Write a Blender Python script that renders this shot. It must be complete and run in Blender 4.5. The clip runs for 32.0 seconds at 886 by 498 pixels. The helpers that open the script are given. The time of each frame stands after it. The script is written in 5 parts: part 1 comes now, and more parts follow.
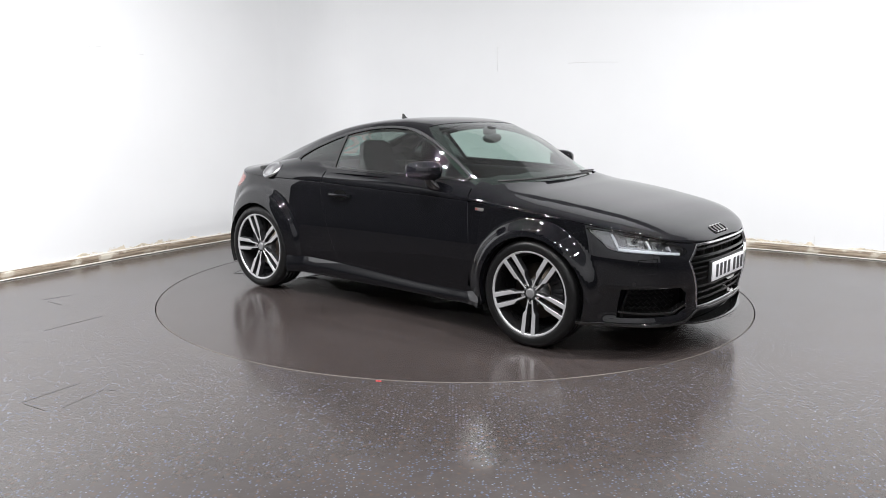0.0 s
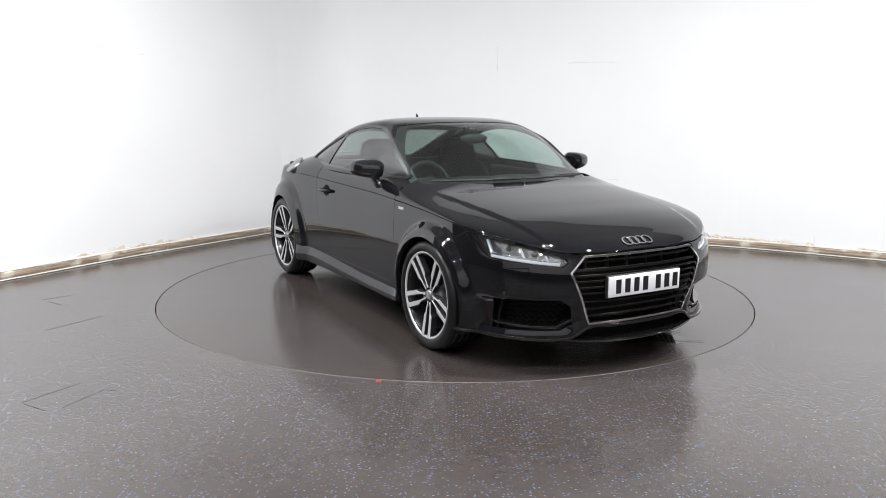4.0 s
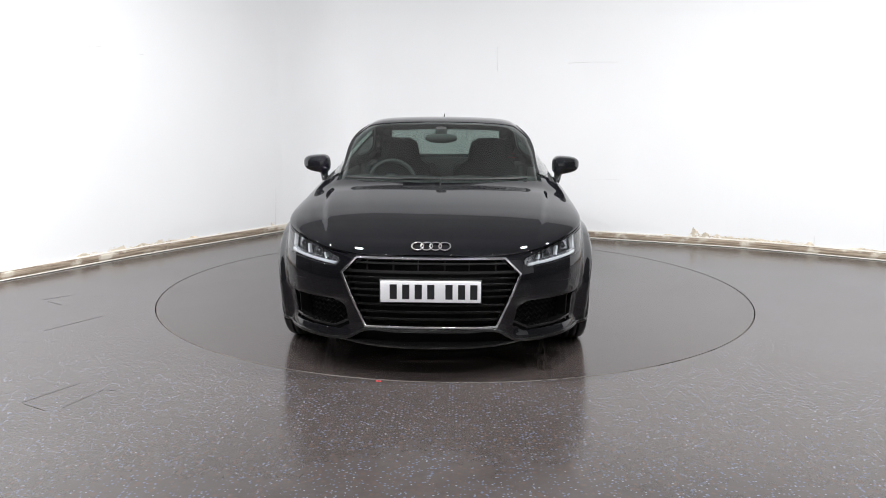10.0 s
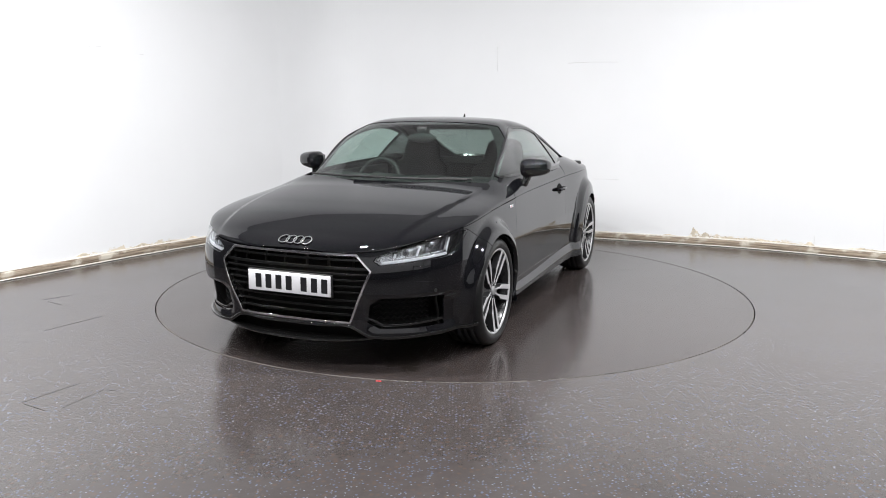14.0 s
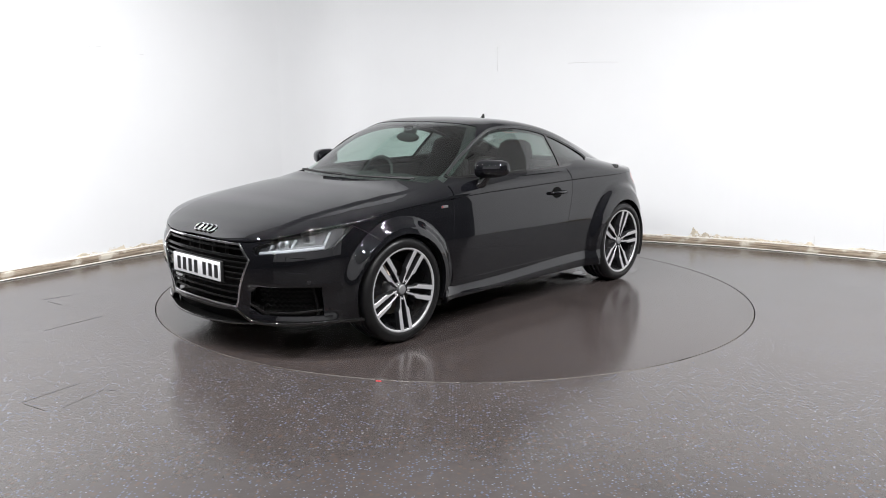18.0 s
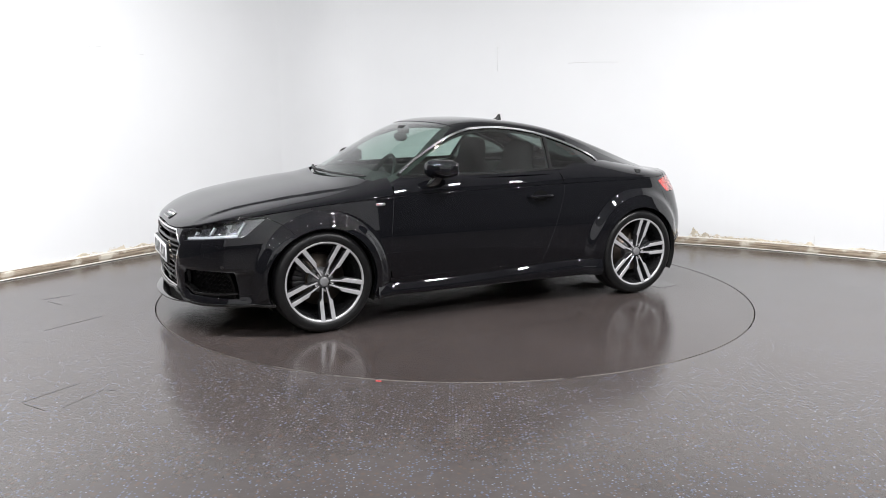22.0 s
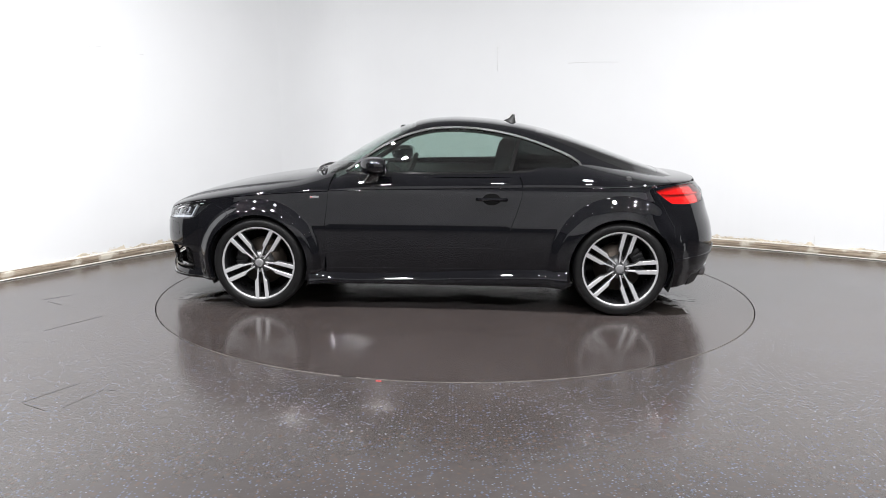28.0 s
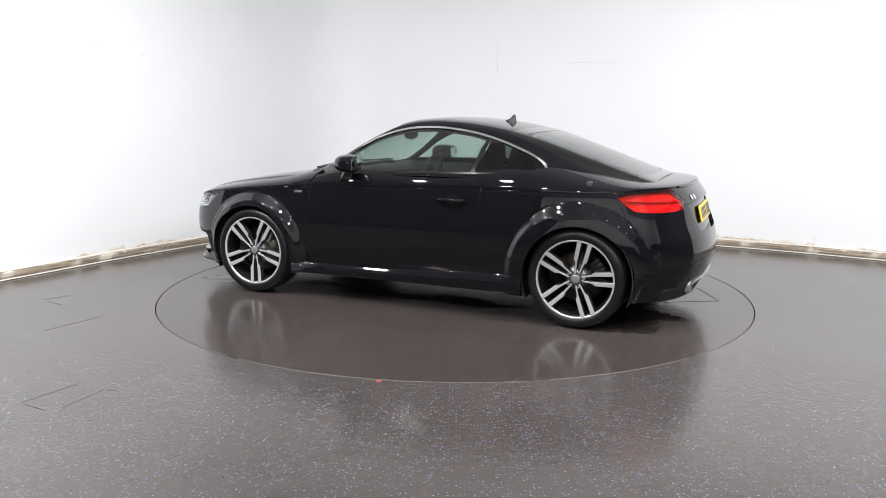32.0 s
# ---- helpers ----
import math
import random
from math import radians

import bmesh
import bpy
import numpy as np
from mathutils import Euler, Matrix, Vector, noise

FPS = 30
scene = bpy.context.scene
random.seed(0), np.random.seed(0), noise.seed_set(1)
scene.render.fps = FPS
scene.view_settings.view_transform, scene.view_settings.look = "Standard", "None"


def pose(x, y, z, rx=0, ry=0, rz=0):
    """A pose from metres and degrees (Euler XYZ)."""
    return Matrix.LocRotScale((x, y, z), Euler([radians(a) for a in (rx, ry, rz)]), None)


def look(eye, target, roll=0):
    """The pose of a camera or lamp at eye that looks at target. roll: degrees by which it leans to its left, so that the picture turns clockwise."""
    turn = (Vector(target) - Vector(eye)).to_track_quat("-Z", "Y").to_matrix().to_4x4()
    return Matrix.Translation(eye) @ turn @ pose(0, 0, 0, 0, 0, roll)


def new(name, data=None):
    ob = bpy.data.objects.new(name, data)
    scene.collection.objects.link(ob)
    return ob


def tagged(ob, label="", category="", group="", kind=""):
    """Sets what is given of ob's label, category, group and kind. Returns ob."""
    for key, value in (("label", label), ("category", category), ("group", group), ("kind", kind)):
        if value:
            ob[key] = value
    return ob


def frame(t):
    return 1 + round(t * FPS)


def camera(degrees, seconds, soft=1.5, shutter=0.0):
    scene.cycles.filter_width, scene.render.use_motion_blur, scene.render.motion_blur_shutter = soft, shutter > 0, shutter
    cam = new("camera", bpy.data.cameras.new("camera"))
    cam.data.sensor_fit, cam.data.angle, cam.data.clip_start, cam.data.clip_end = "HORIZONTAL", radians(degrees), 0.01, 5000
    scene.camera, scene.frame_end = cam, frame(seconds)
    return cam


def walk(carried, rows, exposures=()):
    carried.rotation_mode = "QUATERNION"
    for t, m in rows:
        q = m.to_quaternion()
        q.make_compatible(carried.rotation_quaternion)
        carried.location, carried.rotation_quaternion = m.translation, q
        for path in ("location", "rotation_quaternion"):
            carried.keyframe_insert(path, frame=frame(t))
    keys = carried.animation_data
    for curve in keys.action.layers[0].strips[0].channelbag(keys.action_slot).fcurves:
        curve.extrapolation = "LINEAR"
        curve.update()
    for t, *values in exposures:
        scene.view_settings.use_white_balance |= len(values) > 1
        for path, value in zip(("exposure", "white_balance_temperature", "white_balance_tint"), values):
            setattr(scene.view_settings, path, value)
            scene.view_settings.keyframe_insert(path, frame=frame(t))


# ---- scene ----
cam = camera(57.81, 32.0, soft=0.9)
EYE = (0.0, -6.231, 1.4214)
AIM = look(EYE, (-0.0138 * 5, -6.231 + 0.9843 * 5, 1.4214 - 0.17598 * 5), roll=0.287)
walk(cam, [(0.0, AIM), (32.0, AIM)], exposures=[(0.0, 0.11), (32.0, 0.11)])

# turning of the table: seconds and degrees
TURN = [(0, -37.87), (2, -48.47), (4, -59.0), (6, -69.55), (8, -80.14), (10, -90.72), (12, -101.25), (14, -111.68), (16, -122.0),
        (18, -132.21), (20, -142.34), (22, -152.45), (24, -162.59), (26, -172.79), (28, -183.01), (30, -193.12), (32, -202.86)]
CAR_X, CAR_Y = 0.077, -0.093
DISC_R = 2.2333


# ---- light ----
def node_material(name):
    m = bpy.data.materials.new(name)
    m.use_nodes = True
    nt = m.node_tree
    return m, nt, nt.nodes["Principled BSDF"]


world = bpy.data.worlds.new("room_air")
world.use_nodes = True
world.node_tree.nodes["Background"].inputs[0].default_value = (1, 1, 1, 1)
world.node_tree.nodes["Background"].inputs[1].default_value = 0.0
scene.world = world

CEIL = 3.7


def area_lamp(name, eye, target, sx, sy, watts, colour=(0.985, 0.988, 1.0)):
    d = bpy.data.lights.new(name, "AREA")
    d.shape, d.size, d.size_y, d.energy, d.color = "RECTANGLE", sx, sy, watts, colour
    ob = new(name, d)
    ob.matrix_world = look(eye, target)
    return tagged(ob, "white ceiling light panel of the photo room", "lamp", kind="structure")


n = 0
for lamp_y, watts, reach, xs in ((-6.6, 46, -1.6, (-3.6, -1.2, 1.2, 3.6)), (-4.4, 30, 0.9, (-3.9, -2.6, -1.3, 0.0, 1.3, 2.6, 3.9)), (-1.7, 92, 0.9, (-3.9, -2.6, -1.3, 1.3, 2.6, 3.9))):
    for lamp_x in xs:
        n += 1
        lamp_row = lamp_y - 0.12 * abs(lamp_x)
        area_lamp("ceiling_lamp_%d" % n, (lamp_x, lamp_row, 3.5), (lamp_x * 1.15, lamp_row + reach, 0), 0.15, 0.15, watts)


# ---- materials ----
def add(nt, kind, **inputs):
    n = nt.nodes.new(kind)
    for k, v in inputs.items():
        if k in n.inputs:
            n.inputs[k].default_value = v
    return n


def plain(name, colour, rough=0.5, metal=0.0, coat=0.0, grain=0.0, scale=60.0, bump=0.0, spec=0.5):
    """Painted or moulded surface with a fine two-scale variation of colour and gloss."""
    m, nt, b = node_material(name)
    b.inputs["Base Color"].default_value = (*colour, 1)
    b.inputs["Roughness"].default_value = rough
    b.inputs["Metallic"].default_value = metal
    b.inputs["Specular IOR Level"].default_value = spec
    b.inputs["Coat Weight"].default_value = coat
    b.inputs["Coat Roughness"].default_value = 0.02
    b.inputs["Coat IOR"].default_value = 1.56
    if grain:
        tc = nt.nodes.new("ShaderNodeTexCoord")
        n1 = add(nt, "ShaderNodeTexNoise", Scale=scale, Detail=5.0)
        n2 = add(nt, "ShaderNodeTexNoise", Scale=scale * 0.07, Detail=3.0)
        nt.links.new(tc.outputs["Object"], n1.inputs["Vector"])
        nt.links.new(tc.outputs["Object"], n2.inputs["Vector"])
        mixn = nt.nodes.new("ShaderNodeMath")
        mixn.operation = "ADD"
        nt.links.new(n1.outputs[0], mixn.inputs[0])
        nt.links.new(n2.outputs[0], mixn.inputs[1])
        ramp = nt.nodes.new("ShaderNodeMapRange")
        ramp.inputs["From Min"].default_value, ramp.inputs["From Max"].default_value = 0.6, 1.4
        ramp.inputs["To Min"].default_value, ramp.inputs["To Max"].default_value = 1 - grain, 1 + grain
        nt.links.new(mixn.outputs[0], ramp.inputs["Value"])
        mul = nt.nodes.new("ShaderNodeVectorMath")
        mul.operation = "SCALE"
        mul.inputs[0].default_value = colour
        nt.links.new(ramp.outputs[0], mul.inputs["Scale"])
        nt.links.new(mul.outputs[0], b.inputs["Base Color"])
        rr = nt.nodes.new("ShaderNodeMath")
        rr.operation = "MULTIPLY"
        rr.inputs[1].default_value = rough
        nt.links.new(ramp.outputs[0], rr.inputs[0])
        nt.links.new(rr.outputs[0], b.inputs["Roughness"])
        if bump:
            bp = add(nt, "ShaderNodeBump", Strength=bump, Distance=0.002)
            nt.links.new(n1.outputs[0], bp.inputs["Height"])
            nt.links.new(bp.outputs[0], b.inputs["Normal"])
    return m


def glass(name, tint, gloss=1.0, least=0.10):
    """Thin tinted pane: lets light through and mirrors by Fresnel."""
    m, nt, b = node_material(name)
    nt.nodes.remove(b)
    out = nt.nodes["Material Output"]
    tr = add(nt, "ShaderNodeBsdfTransparent")
    tr.inputs["Color"].default_value = (*tint, 1)
    gl = add(nt, "ShaderNodeBsdfGlossy", Roughness=0.01)
    gl.inputs["Color"].default_value = (gloss, gloss, gloss, 1)
    lw = add(nt, "ShaderNodeLayerWeight", Blend=0.5)
    pw = nt.nodes.new("ShaderNodeMath")
    pw.operation = "POWER"
    pw.inputs[1].default_value = 5.0
    nt.links.new(lw.outputs["Facing"], pw.inputs[0])
    fr = nt.nodes.new("ShaderNodeMapRange")
    fr.inputs["To Min"].default_value, fr.inputs["To Max"].default_value = least, 1.0
    nt.links.new(pw.outputs[0], fr.inputs["Value"])
    mx = nt.nodes.new("ShaderNodeMixShader")
    nt.links.new(fr.outputs[0], mx.inputs[0])
    nt.links.new(tr.outputs[0], mx.inputs[1])
    nt.links.new(gl.outputs[0], mx.inputs[2])
    nt.links.new(mx.outputs[0], out.inputs["Surface"])
    return m


PAINT = plain("black_car_paint", (0.0043, 0.0044, 0.0056), 0.5, 0.0, 1.0, 0.1, 300, spec=0.0)
GLOSS = plain("gloss_black_plastic", (0.006, 0.006, 0.006), 0.12, 0, 0.6, 0.1, 200)
DULL = plain("dark_plastic", (0.012, 0.012, 0.012), 0.55, grain=0.2, scale=400, bump=0.2)
CHROME = plain("chrome", (0.75, 0.75, 0.76), 0.08, 1.0)
SATIN = plain("satin_aluminium_trim", (0.55, 0.55, 0.56), 0.28, 1.0, grain=0.05, scale=200)
RUBBER = plain("tyre_rubber", (0.007, 0.007, 0.0073), 0.36, grain=0.25, scale=120, bump=0.15, spec=0.35)
ALLOY = plain("machined_alloy", (0.55, 0.55, 0.56), 0.34, 0.45, grain=0.06, scale=250)
ALLOY_DARK = plain("dark_grey_alloy", (0.035, 0.035, 0.037), 0.3, 0.4, grain=0.1, scale=200)
BARREL = plain("black_wheel_barrel", (0.012, 0.012, 0.013), 0.28, 0.2, grain=0.1, scale=200)
CAP_GREY = plain("grey_wheel_cap", (0.27, 0.27, 0.275), 0.4, 0.5, grain=0.05, scale=200)
HUB_GREY = plain("grey_alloy_hub", (0.28, 0.28, 0.285), 0.35, 0.5, grain=0.1, scale=200)
STEEL = plain("brake_steel", (0.16, 0.135, 0.115), 0.42, 1.0, grain=0.2, scale=90)
TRIM_CLOTH = plain("dark_seat_leather", (0.0035, 0.0035, 0.0038), 0.75, grain=0.25, scale=180, bump=0.3, spec=0.12)
PLATE_W = plain("white_plate", (0.82, 0.82, 0.84), 0.35, grain=0.03, scale=60)
PLATE_Y = plain("yellow_plate", (0.75, 0.55, 0.08), 0.35, grain=0.03, scale=60)
INK = plain("black_ink", (0.012, 0.012, 0.014), 0.4)
RED_BADGE = plain("red_badge", (0.5, 0.02, 0.02), 0.35)
RED_LAMP = plain("red_lamp_plastic", (0.80, 0.012, 0.014), 0.15, 0, 1.0, 0.15, 40)
LAMP_CLEAR = glass("clear_lamp_lens", (0.93, 0.95, 0.97))
GLASS_F = glass("green_tinted_glass", (0.66, 0.78, 0.73), least=0.16)
GLASS_S = glass("green_tinted_windscreen", (0.66, 0.78, 0.73), least=0.13)
GLASS_D = glass("dark_privacy_glass", (0.40, 0.45, 0.43))
GLASS_Q = glass("black_privacy_glass", (0.14, 0.16, 0.155))
BAR_BLACK = plain("grille_bar_black", (0.005, 0.005, 0.005), 0.25, 0, 0.12, spec=0.2)
# near-black with hardly any gloss: deep shade of openings put into the colour
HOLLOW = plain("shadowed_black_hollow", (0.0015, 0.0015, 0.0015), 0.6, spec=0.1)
MESH_BLACK = plain("black_mesh_plastic", (0.0025, 0.0025, 0.0025), 0.4, spec=0.2)
UNDER = plain("black_underbody", (0.006, 0.006, 0.006), 0.8, grain=0.2, scale=40)


# ---- small tools ----
def part(name, bm, material, parent=None, label="", smooth=True):
    me = bpy.data.meshes.new(name)
    bm.to_mesh(me)
    bm.free()
    me.materials.append(material)
    if smooth:
        me.polygons.foreach_set("use_smooth", [True] * len(me.polygons))
    ob = new(name, me)
    ob.parent = parent
    if label:
        ob["label"] = label
    return ob


def curve(*pts):
    """Smooth function through (x, value) pairs."""
    xs = np.array([p[0] for p in pts], float)
    ys = np.array([p[1] for p in pts], float)
    if xs[0] > xs[-1]:
        xs, ys = xs[::-1], ys[::-1]
    d = np.diff(ys) / np.diff(xs)
    h = np.diff(xs)
    s = np.empty(len(xs))
    s[1:-1] = (d[:-1] * h[1:] + d[1:] * h[:-1]) / (h[:-1] + h[1:])
    s[0], s[-1] = d[0], d[-1]

    def f(x):
        x = np.asarray(x, float)
        xc = np.clip(x, xs[0], xs[-1])
        i = np.clip(np.searchsorted(xs, xc) - 1, 0, len(xs) - 2)
        w = xs[i + 1] - xs[i]
        t = (xc - xs[i]) / w
        return ((2 * t**3 - 3 * t**2 + 1) * ys[i] + (t**3 - 2 * t**2 + t) * w * s[i]
                + (3 * t**2 - 2 * t**3) * ys[i + 1] + (t**3 - t**2) * w * s[i + 1])
    return f


def smooth01(t):
    t = np.clip(t, 0, 1)
    return t * t * (3 - 2 * t)


def spline2(pts, closed=False, n=8):
    """Catmull-Rom line through points of the plane."""
    P = np.array(pts, float)
    if closed:
        P = np.vstack([P[-1], P, P[0], P[1]])
    else:
        P = np.vstack([2 * P[0] - P[1], P, 2 * P[-1] - P[-2]])
    out = []
    for i in range(1, len(P) - 2):
        a, b, c, d = P[i - 1:i + 3]
        for k in range(n):
            t = k / n
            out.append(0.5 * (2 * b + (c - a) * t + (2 * a - 5 * b + 4 * c - d) * t * t + (3 * b - a - 3 * c + d) * t**3))
    if not closed:
        out.append(P[-2])
    return np.array(out)


def resample(poly, h):
    out = []
    n = len(poly)
    for i in range(n):
        a, b = poly[i], poly[(i + 1) % n]
        k = max(1, int(math.ceil(np.linalg.norm(b - a) / h)))
        for j in range(k):
            out.append(a + (b - a) * j / k)
    return np.array(out)


def area2(poly):
    x, y = poly[:, 0], poly[:, 1]
    return 0.5 * np.sum(x * np.roll(y, -1) - y * np.roll(x, -1))


def inset(poly, d):
    """Counter-clockwise outline moved inwards by d."""
    e = np.roll(poly, -1, 0) - poly
    n = np.stack([-e[:, 1], e[:, 0]], 1)
    n /= np.linalg.norm(n, axis=1)[:, None] + 1e-12
    m = n + np.roll(n, 1, 0)
    m /= np.linalg.norm(m, axis=1)[:, None] + 1e-12
    c = np.maximum(0.5, np.sum(m * n, 1))
    return poly + m * (d / c)[:, None]


def inside(poly, q):
    x, y = q[:, 0], q[:, 1]
    r = np.zeros(len(q), bool)
    a, b = poly, np.roll(poly, -1, 0)
    for (x0, y0), (x1, y1) in zip(a, b):
        if y0 == y1:
            continue
        hit = ((y0 > y) != (y1 > y)) & (x < (x1 - x0) * (y - y0) / (y1 - y0) + x0)
        r ^= hit
    return r


def edge_distance(poly, q):
    best = np.full(len(q), 9.0)
    for a, b in zip(poly, np.roll(poly, -1, 0)):
        ab = b - a
        t = np.clip(((q - a) @ ab) / (ab @ ab + 1e-12), 0, 1)
        best = np.minimum(best, np.linalg.norm(q - a - t[:, None] * ab, axis=1))
    return best


from mathutils.geometry import delaunay_2d_cdt


def patch(poly, surf, h=0.03, gap=0.002, depth=0.012, holes=(), lift=0.0, mirror=False):
    """Pieces of a curved surface: points, normals and faces over an outline in the surface's own two coordinates, with rims of the given depth."""
    loops = []
    P = np.array(poly, float)
    if area2(P) < 0:
        P = P[::-1]
    P = resample(P, h)
    if gap:
        P = inset(P, gap)
    loops.append(P)
    for q in holes:
        q = np.array(q, float)
        if area2(q) < 0:
            q = q[::-1]
        q = resample(q, h)
        loops.append(inset(q, -gap) if gap else q)
    lo, hi = P.min(0), P.max(0)
    gx, gy = np.meshgrid(np.arange(lo[0] + h / 2, hi[0], h), np.arange(lo[1] + h / 2, hi[1], h))
    G = np.stack([gx.ravel(), gy.ravel()], 1)
    keep = inside(P, G) & (edge_distance(P, G) > 0.45 * h)
    for q in loops[1:]:
        keep &= ~inside(q, G) & (edge_distance(q, G) > 0.45 * h)
    G = G[keep]
    pts, edges, k = [], [], 0
    for q in loops:
        n = len(q)
        pts.append(q)
        edges += [(k + i, k + (i + 1) % n) for i in range(n)]
        k += n
    pts = np.vstack(pts + [G])
    v, _, f, *_ = delaunay_2d_cdt([Vector(p) for p in pts], edges, [], 0, 1e-6)
    V = np.array([(p.x, p.y) for p in v])
    F = [tuple(t) for t in f]
    C = np.array([V[list(t)].mean(0) for t in F])
    ok = inside(loops[0], C)
    for q in loops[1:]:
        ok &= ~inside(q, C)
    F = [t for t, o in zip(F, ok) if o]
    X, N = surf(V)
    X = X + N * lift
    # turn faces to the outer side
    a = np.array([t[:3] for t in F])
    fn = np.cross(X[a[:, 1]] - X[a[:, 0]], X[a[:, 2]] - X[a[:, 0]])
    flip = np.sum(fn * N[a[:, 0]]) < 0
    if flip:
        F = [t[::-1] for t in F]
    verts, norms, faces = [X], [N], list(F)
    base = len(X)
    if depth:
        edge = {}
        for t in F:
            for i in range(len(t)):
                e = (t[i], t[(i + 1) % len(t)])
                edge[e] = True
        rim = [e for e in edge if (e[1], e[0]) not in edge]
        ids = sorted({i for e in rim for i in e})
        at = {i: j for j, i in enumerate(ids)}
        outn = np.zeros((len(ids), 3))
        for i, j in rim:
            d = np.cross(X[j] - X[i], N[i])
            outn[at[i]] += d
            outn[at[j]] += d
        outn /= np.linalg.norm(outn, axis=1)[:, None] + 1e-12
        # rounded lip: one ring half turned, one ring below
        r = min(0.003, depth / 3)
        n0 = N[ids] + outn
        n0 /= np.linalg.norm(n0, axis=1)[:, None] + 1e-12
        verts += [X[ids] + outn * r * 0.7 - N[ids] * r * 0.35, X[ids] + outn * r - N[ids] * r, X[ids] + outn * r - N[ids] * depth]
        norms += [n0, outn, outn]
        m = len(ids)
        rings = [{i: i for i in ids}] + [{i: base + c * m + at[i] for i in ids} for c in range(3)]
        for c in range(3):
            for i, j in rim:
                faces.append((rings[c][j], rings[c][i], rings[c + 1][i], rings[c + 1][j]))
    Vx, Nx = np.vstack(verts), np.vstack(norms)
    if mirror:
        Vx, Nx = Vx * (1, -1, 1), Nx * (1, -1, 1)
        faces = [t[::-1] for t in faces]
    return Vx, Nx, faces


def shell_mesh(name, pieces, material, parent=None, label=""):
    """One mesh out of patches, shaded by the true surface's normals."""
    V, N, F, k = [], [], [], 0
    for v, n, f in pieces:
        V.append(v)
        N.append(n)
        F += [tuple(i + k for i in t) for t in f]
        k += len(v)
    me = bpy.data.meshes.new(name)
    me.from_pydata(np.vstack(V).tolist(), [], F)
    me.materials.append(material)
    me.polygons.foreach_set("use_smooth", [True] * len(me.polygons))
    me.normals_split_custom_set_from_vertices(np.vstack(N).tolist())
    ob = new(name, me)
    ob.parent = parent
    if label:
        ob["label"] = label
    return ob


def box_bm(bm, cx, cy, cz, sx, sy, sz, bevel=0.0, m=None):
    g = bmesh.ops.create_cube(bm, size=1.0)
    vs = g["verts"]
    bmesh.ops.scale(bm, vec=(sx, sy, sz), verts=vs)
    if bevel:
        es = {e for v in vs for e in v.link_edges}
        r = bmesh.ops.bevel(bm, geom=list(es), offset=bevel, segments=2, affect="EDGES", profile=0.5)
        vs = list({v for f in r["faces"] for v in f.verts} | {v for v in vs if v.is_valid})
    if m is not None:
        bmesh.ops.transform(bm, matrix=m, verts=vs)
    bmesh.ops.translate(bm, vec=(cx, cy, cz), verts=vs)
    return vs


def lathe(profile, n=64, axis="y"):
    """Solid of revolution about the y axis from (radius, y) pairs; closed profiles repeat their first point."""
    bm = bmesh.new()
    rings = []
    for r, y in profile:
        rings.append([bm.verts.new((r * math.cos(2 * math.pi * i / n), y, r * math.sin(2 * math.pi * i / n))) for i in range(n)])
    for a, b in zip(rings, rings[1:]):
        for i in range(n):
            j = (i + 1) % n
            bm.faces.new((a[i], a[j], b[j], b[i]))
    bmesh.ops.remove_doubles(bm, verts=bm.verts, dist=1e-5)
    bmesh.ops.recalc_face_normals(bm, faces=bm.faces)
    return bm


def tube(points, r, n=8, closed=False):
    """Round bar along points."""
    bm = bmesh.new()
    P = [Vector(p) for p in points]
    rings = []
    for i, p in enumerate(P):
        a = P[i - 1] if (i or closed) else P[0]
        b = P[(i + 1) % len(P)] if (i < len(P) - 1 or closed) else P[-1]
        t = (b - a).normalized()
        u = t.cross(Vector((0, 0, 1)))
        if u.length < 1e-3:
            u = t.cross(Vector((0, 1, 0)))
        u.normalize()
        w = t.cross(u)
        rings.append([bm.verts.new(p + u * r * math.cos(2 * math.pi * k / n) + w * r * math.sin(2 * math.pi * k / n)) for k in range(n)])
    m = len(rings)
    for i in range(m if closed else m - 1):
        a, b = rings[i], rings[(i + 1) % m]
        for k in range(n):
            bm.faces.new((a[k], a[(k + 1) % n], b[(k + 1) % n], b[k]))
    if not closed:
        bm.faces.new(rings[0][::-1])
        bm.faces.new(rings[-1])
    bmesh.ops.recalc_face_normals(bm, faces=bm.faces)
    return bm


# ---- the room ----
def wall_line():
    left = spline2([(-4.02, -0.52), (-3.68, 0.08), (-2.99, 1.26), (-2.41, 2.12), (-1.95, 2.80)], n=10)
    bow = spline2([(-1.95, 2.80), (-1.72, 3.09), (-1.50, 3.27), (-1.25, 3.36), (-0.98, 3.33), (-0.65, 3.22)], n=8)
    right = spline2([(-0.65, 3.22), (0.0, 2.985), (1.0, 2.64), (1.76, 2.36), (2.89, 1.93), (3.79, 1.42), (4.5, 0.95), (6.0, -0.2)], n=10)
    return np.vstack([left, bow[1:], right[1:]])


WALL = wall_line()
EAST = [(6.0, -0.2), (6.0, -6.6)]
BACK = [(6.0, -6.6), (6.0, -8.6), (-5.3, -8.6), (-5.3, -8.0)]
WEST = [(-5.3, -8.0), (-5.3, -2.9), (-4.02, -0.52)]


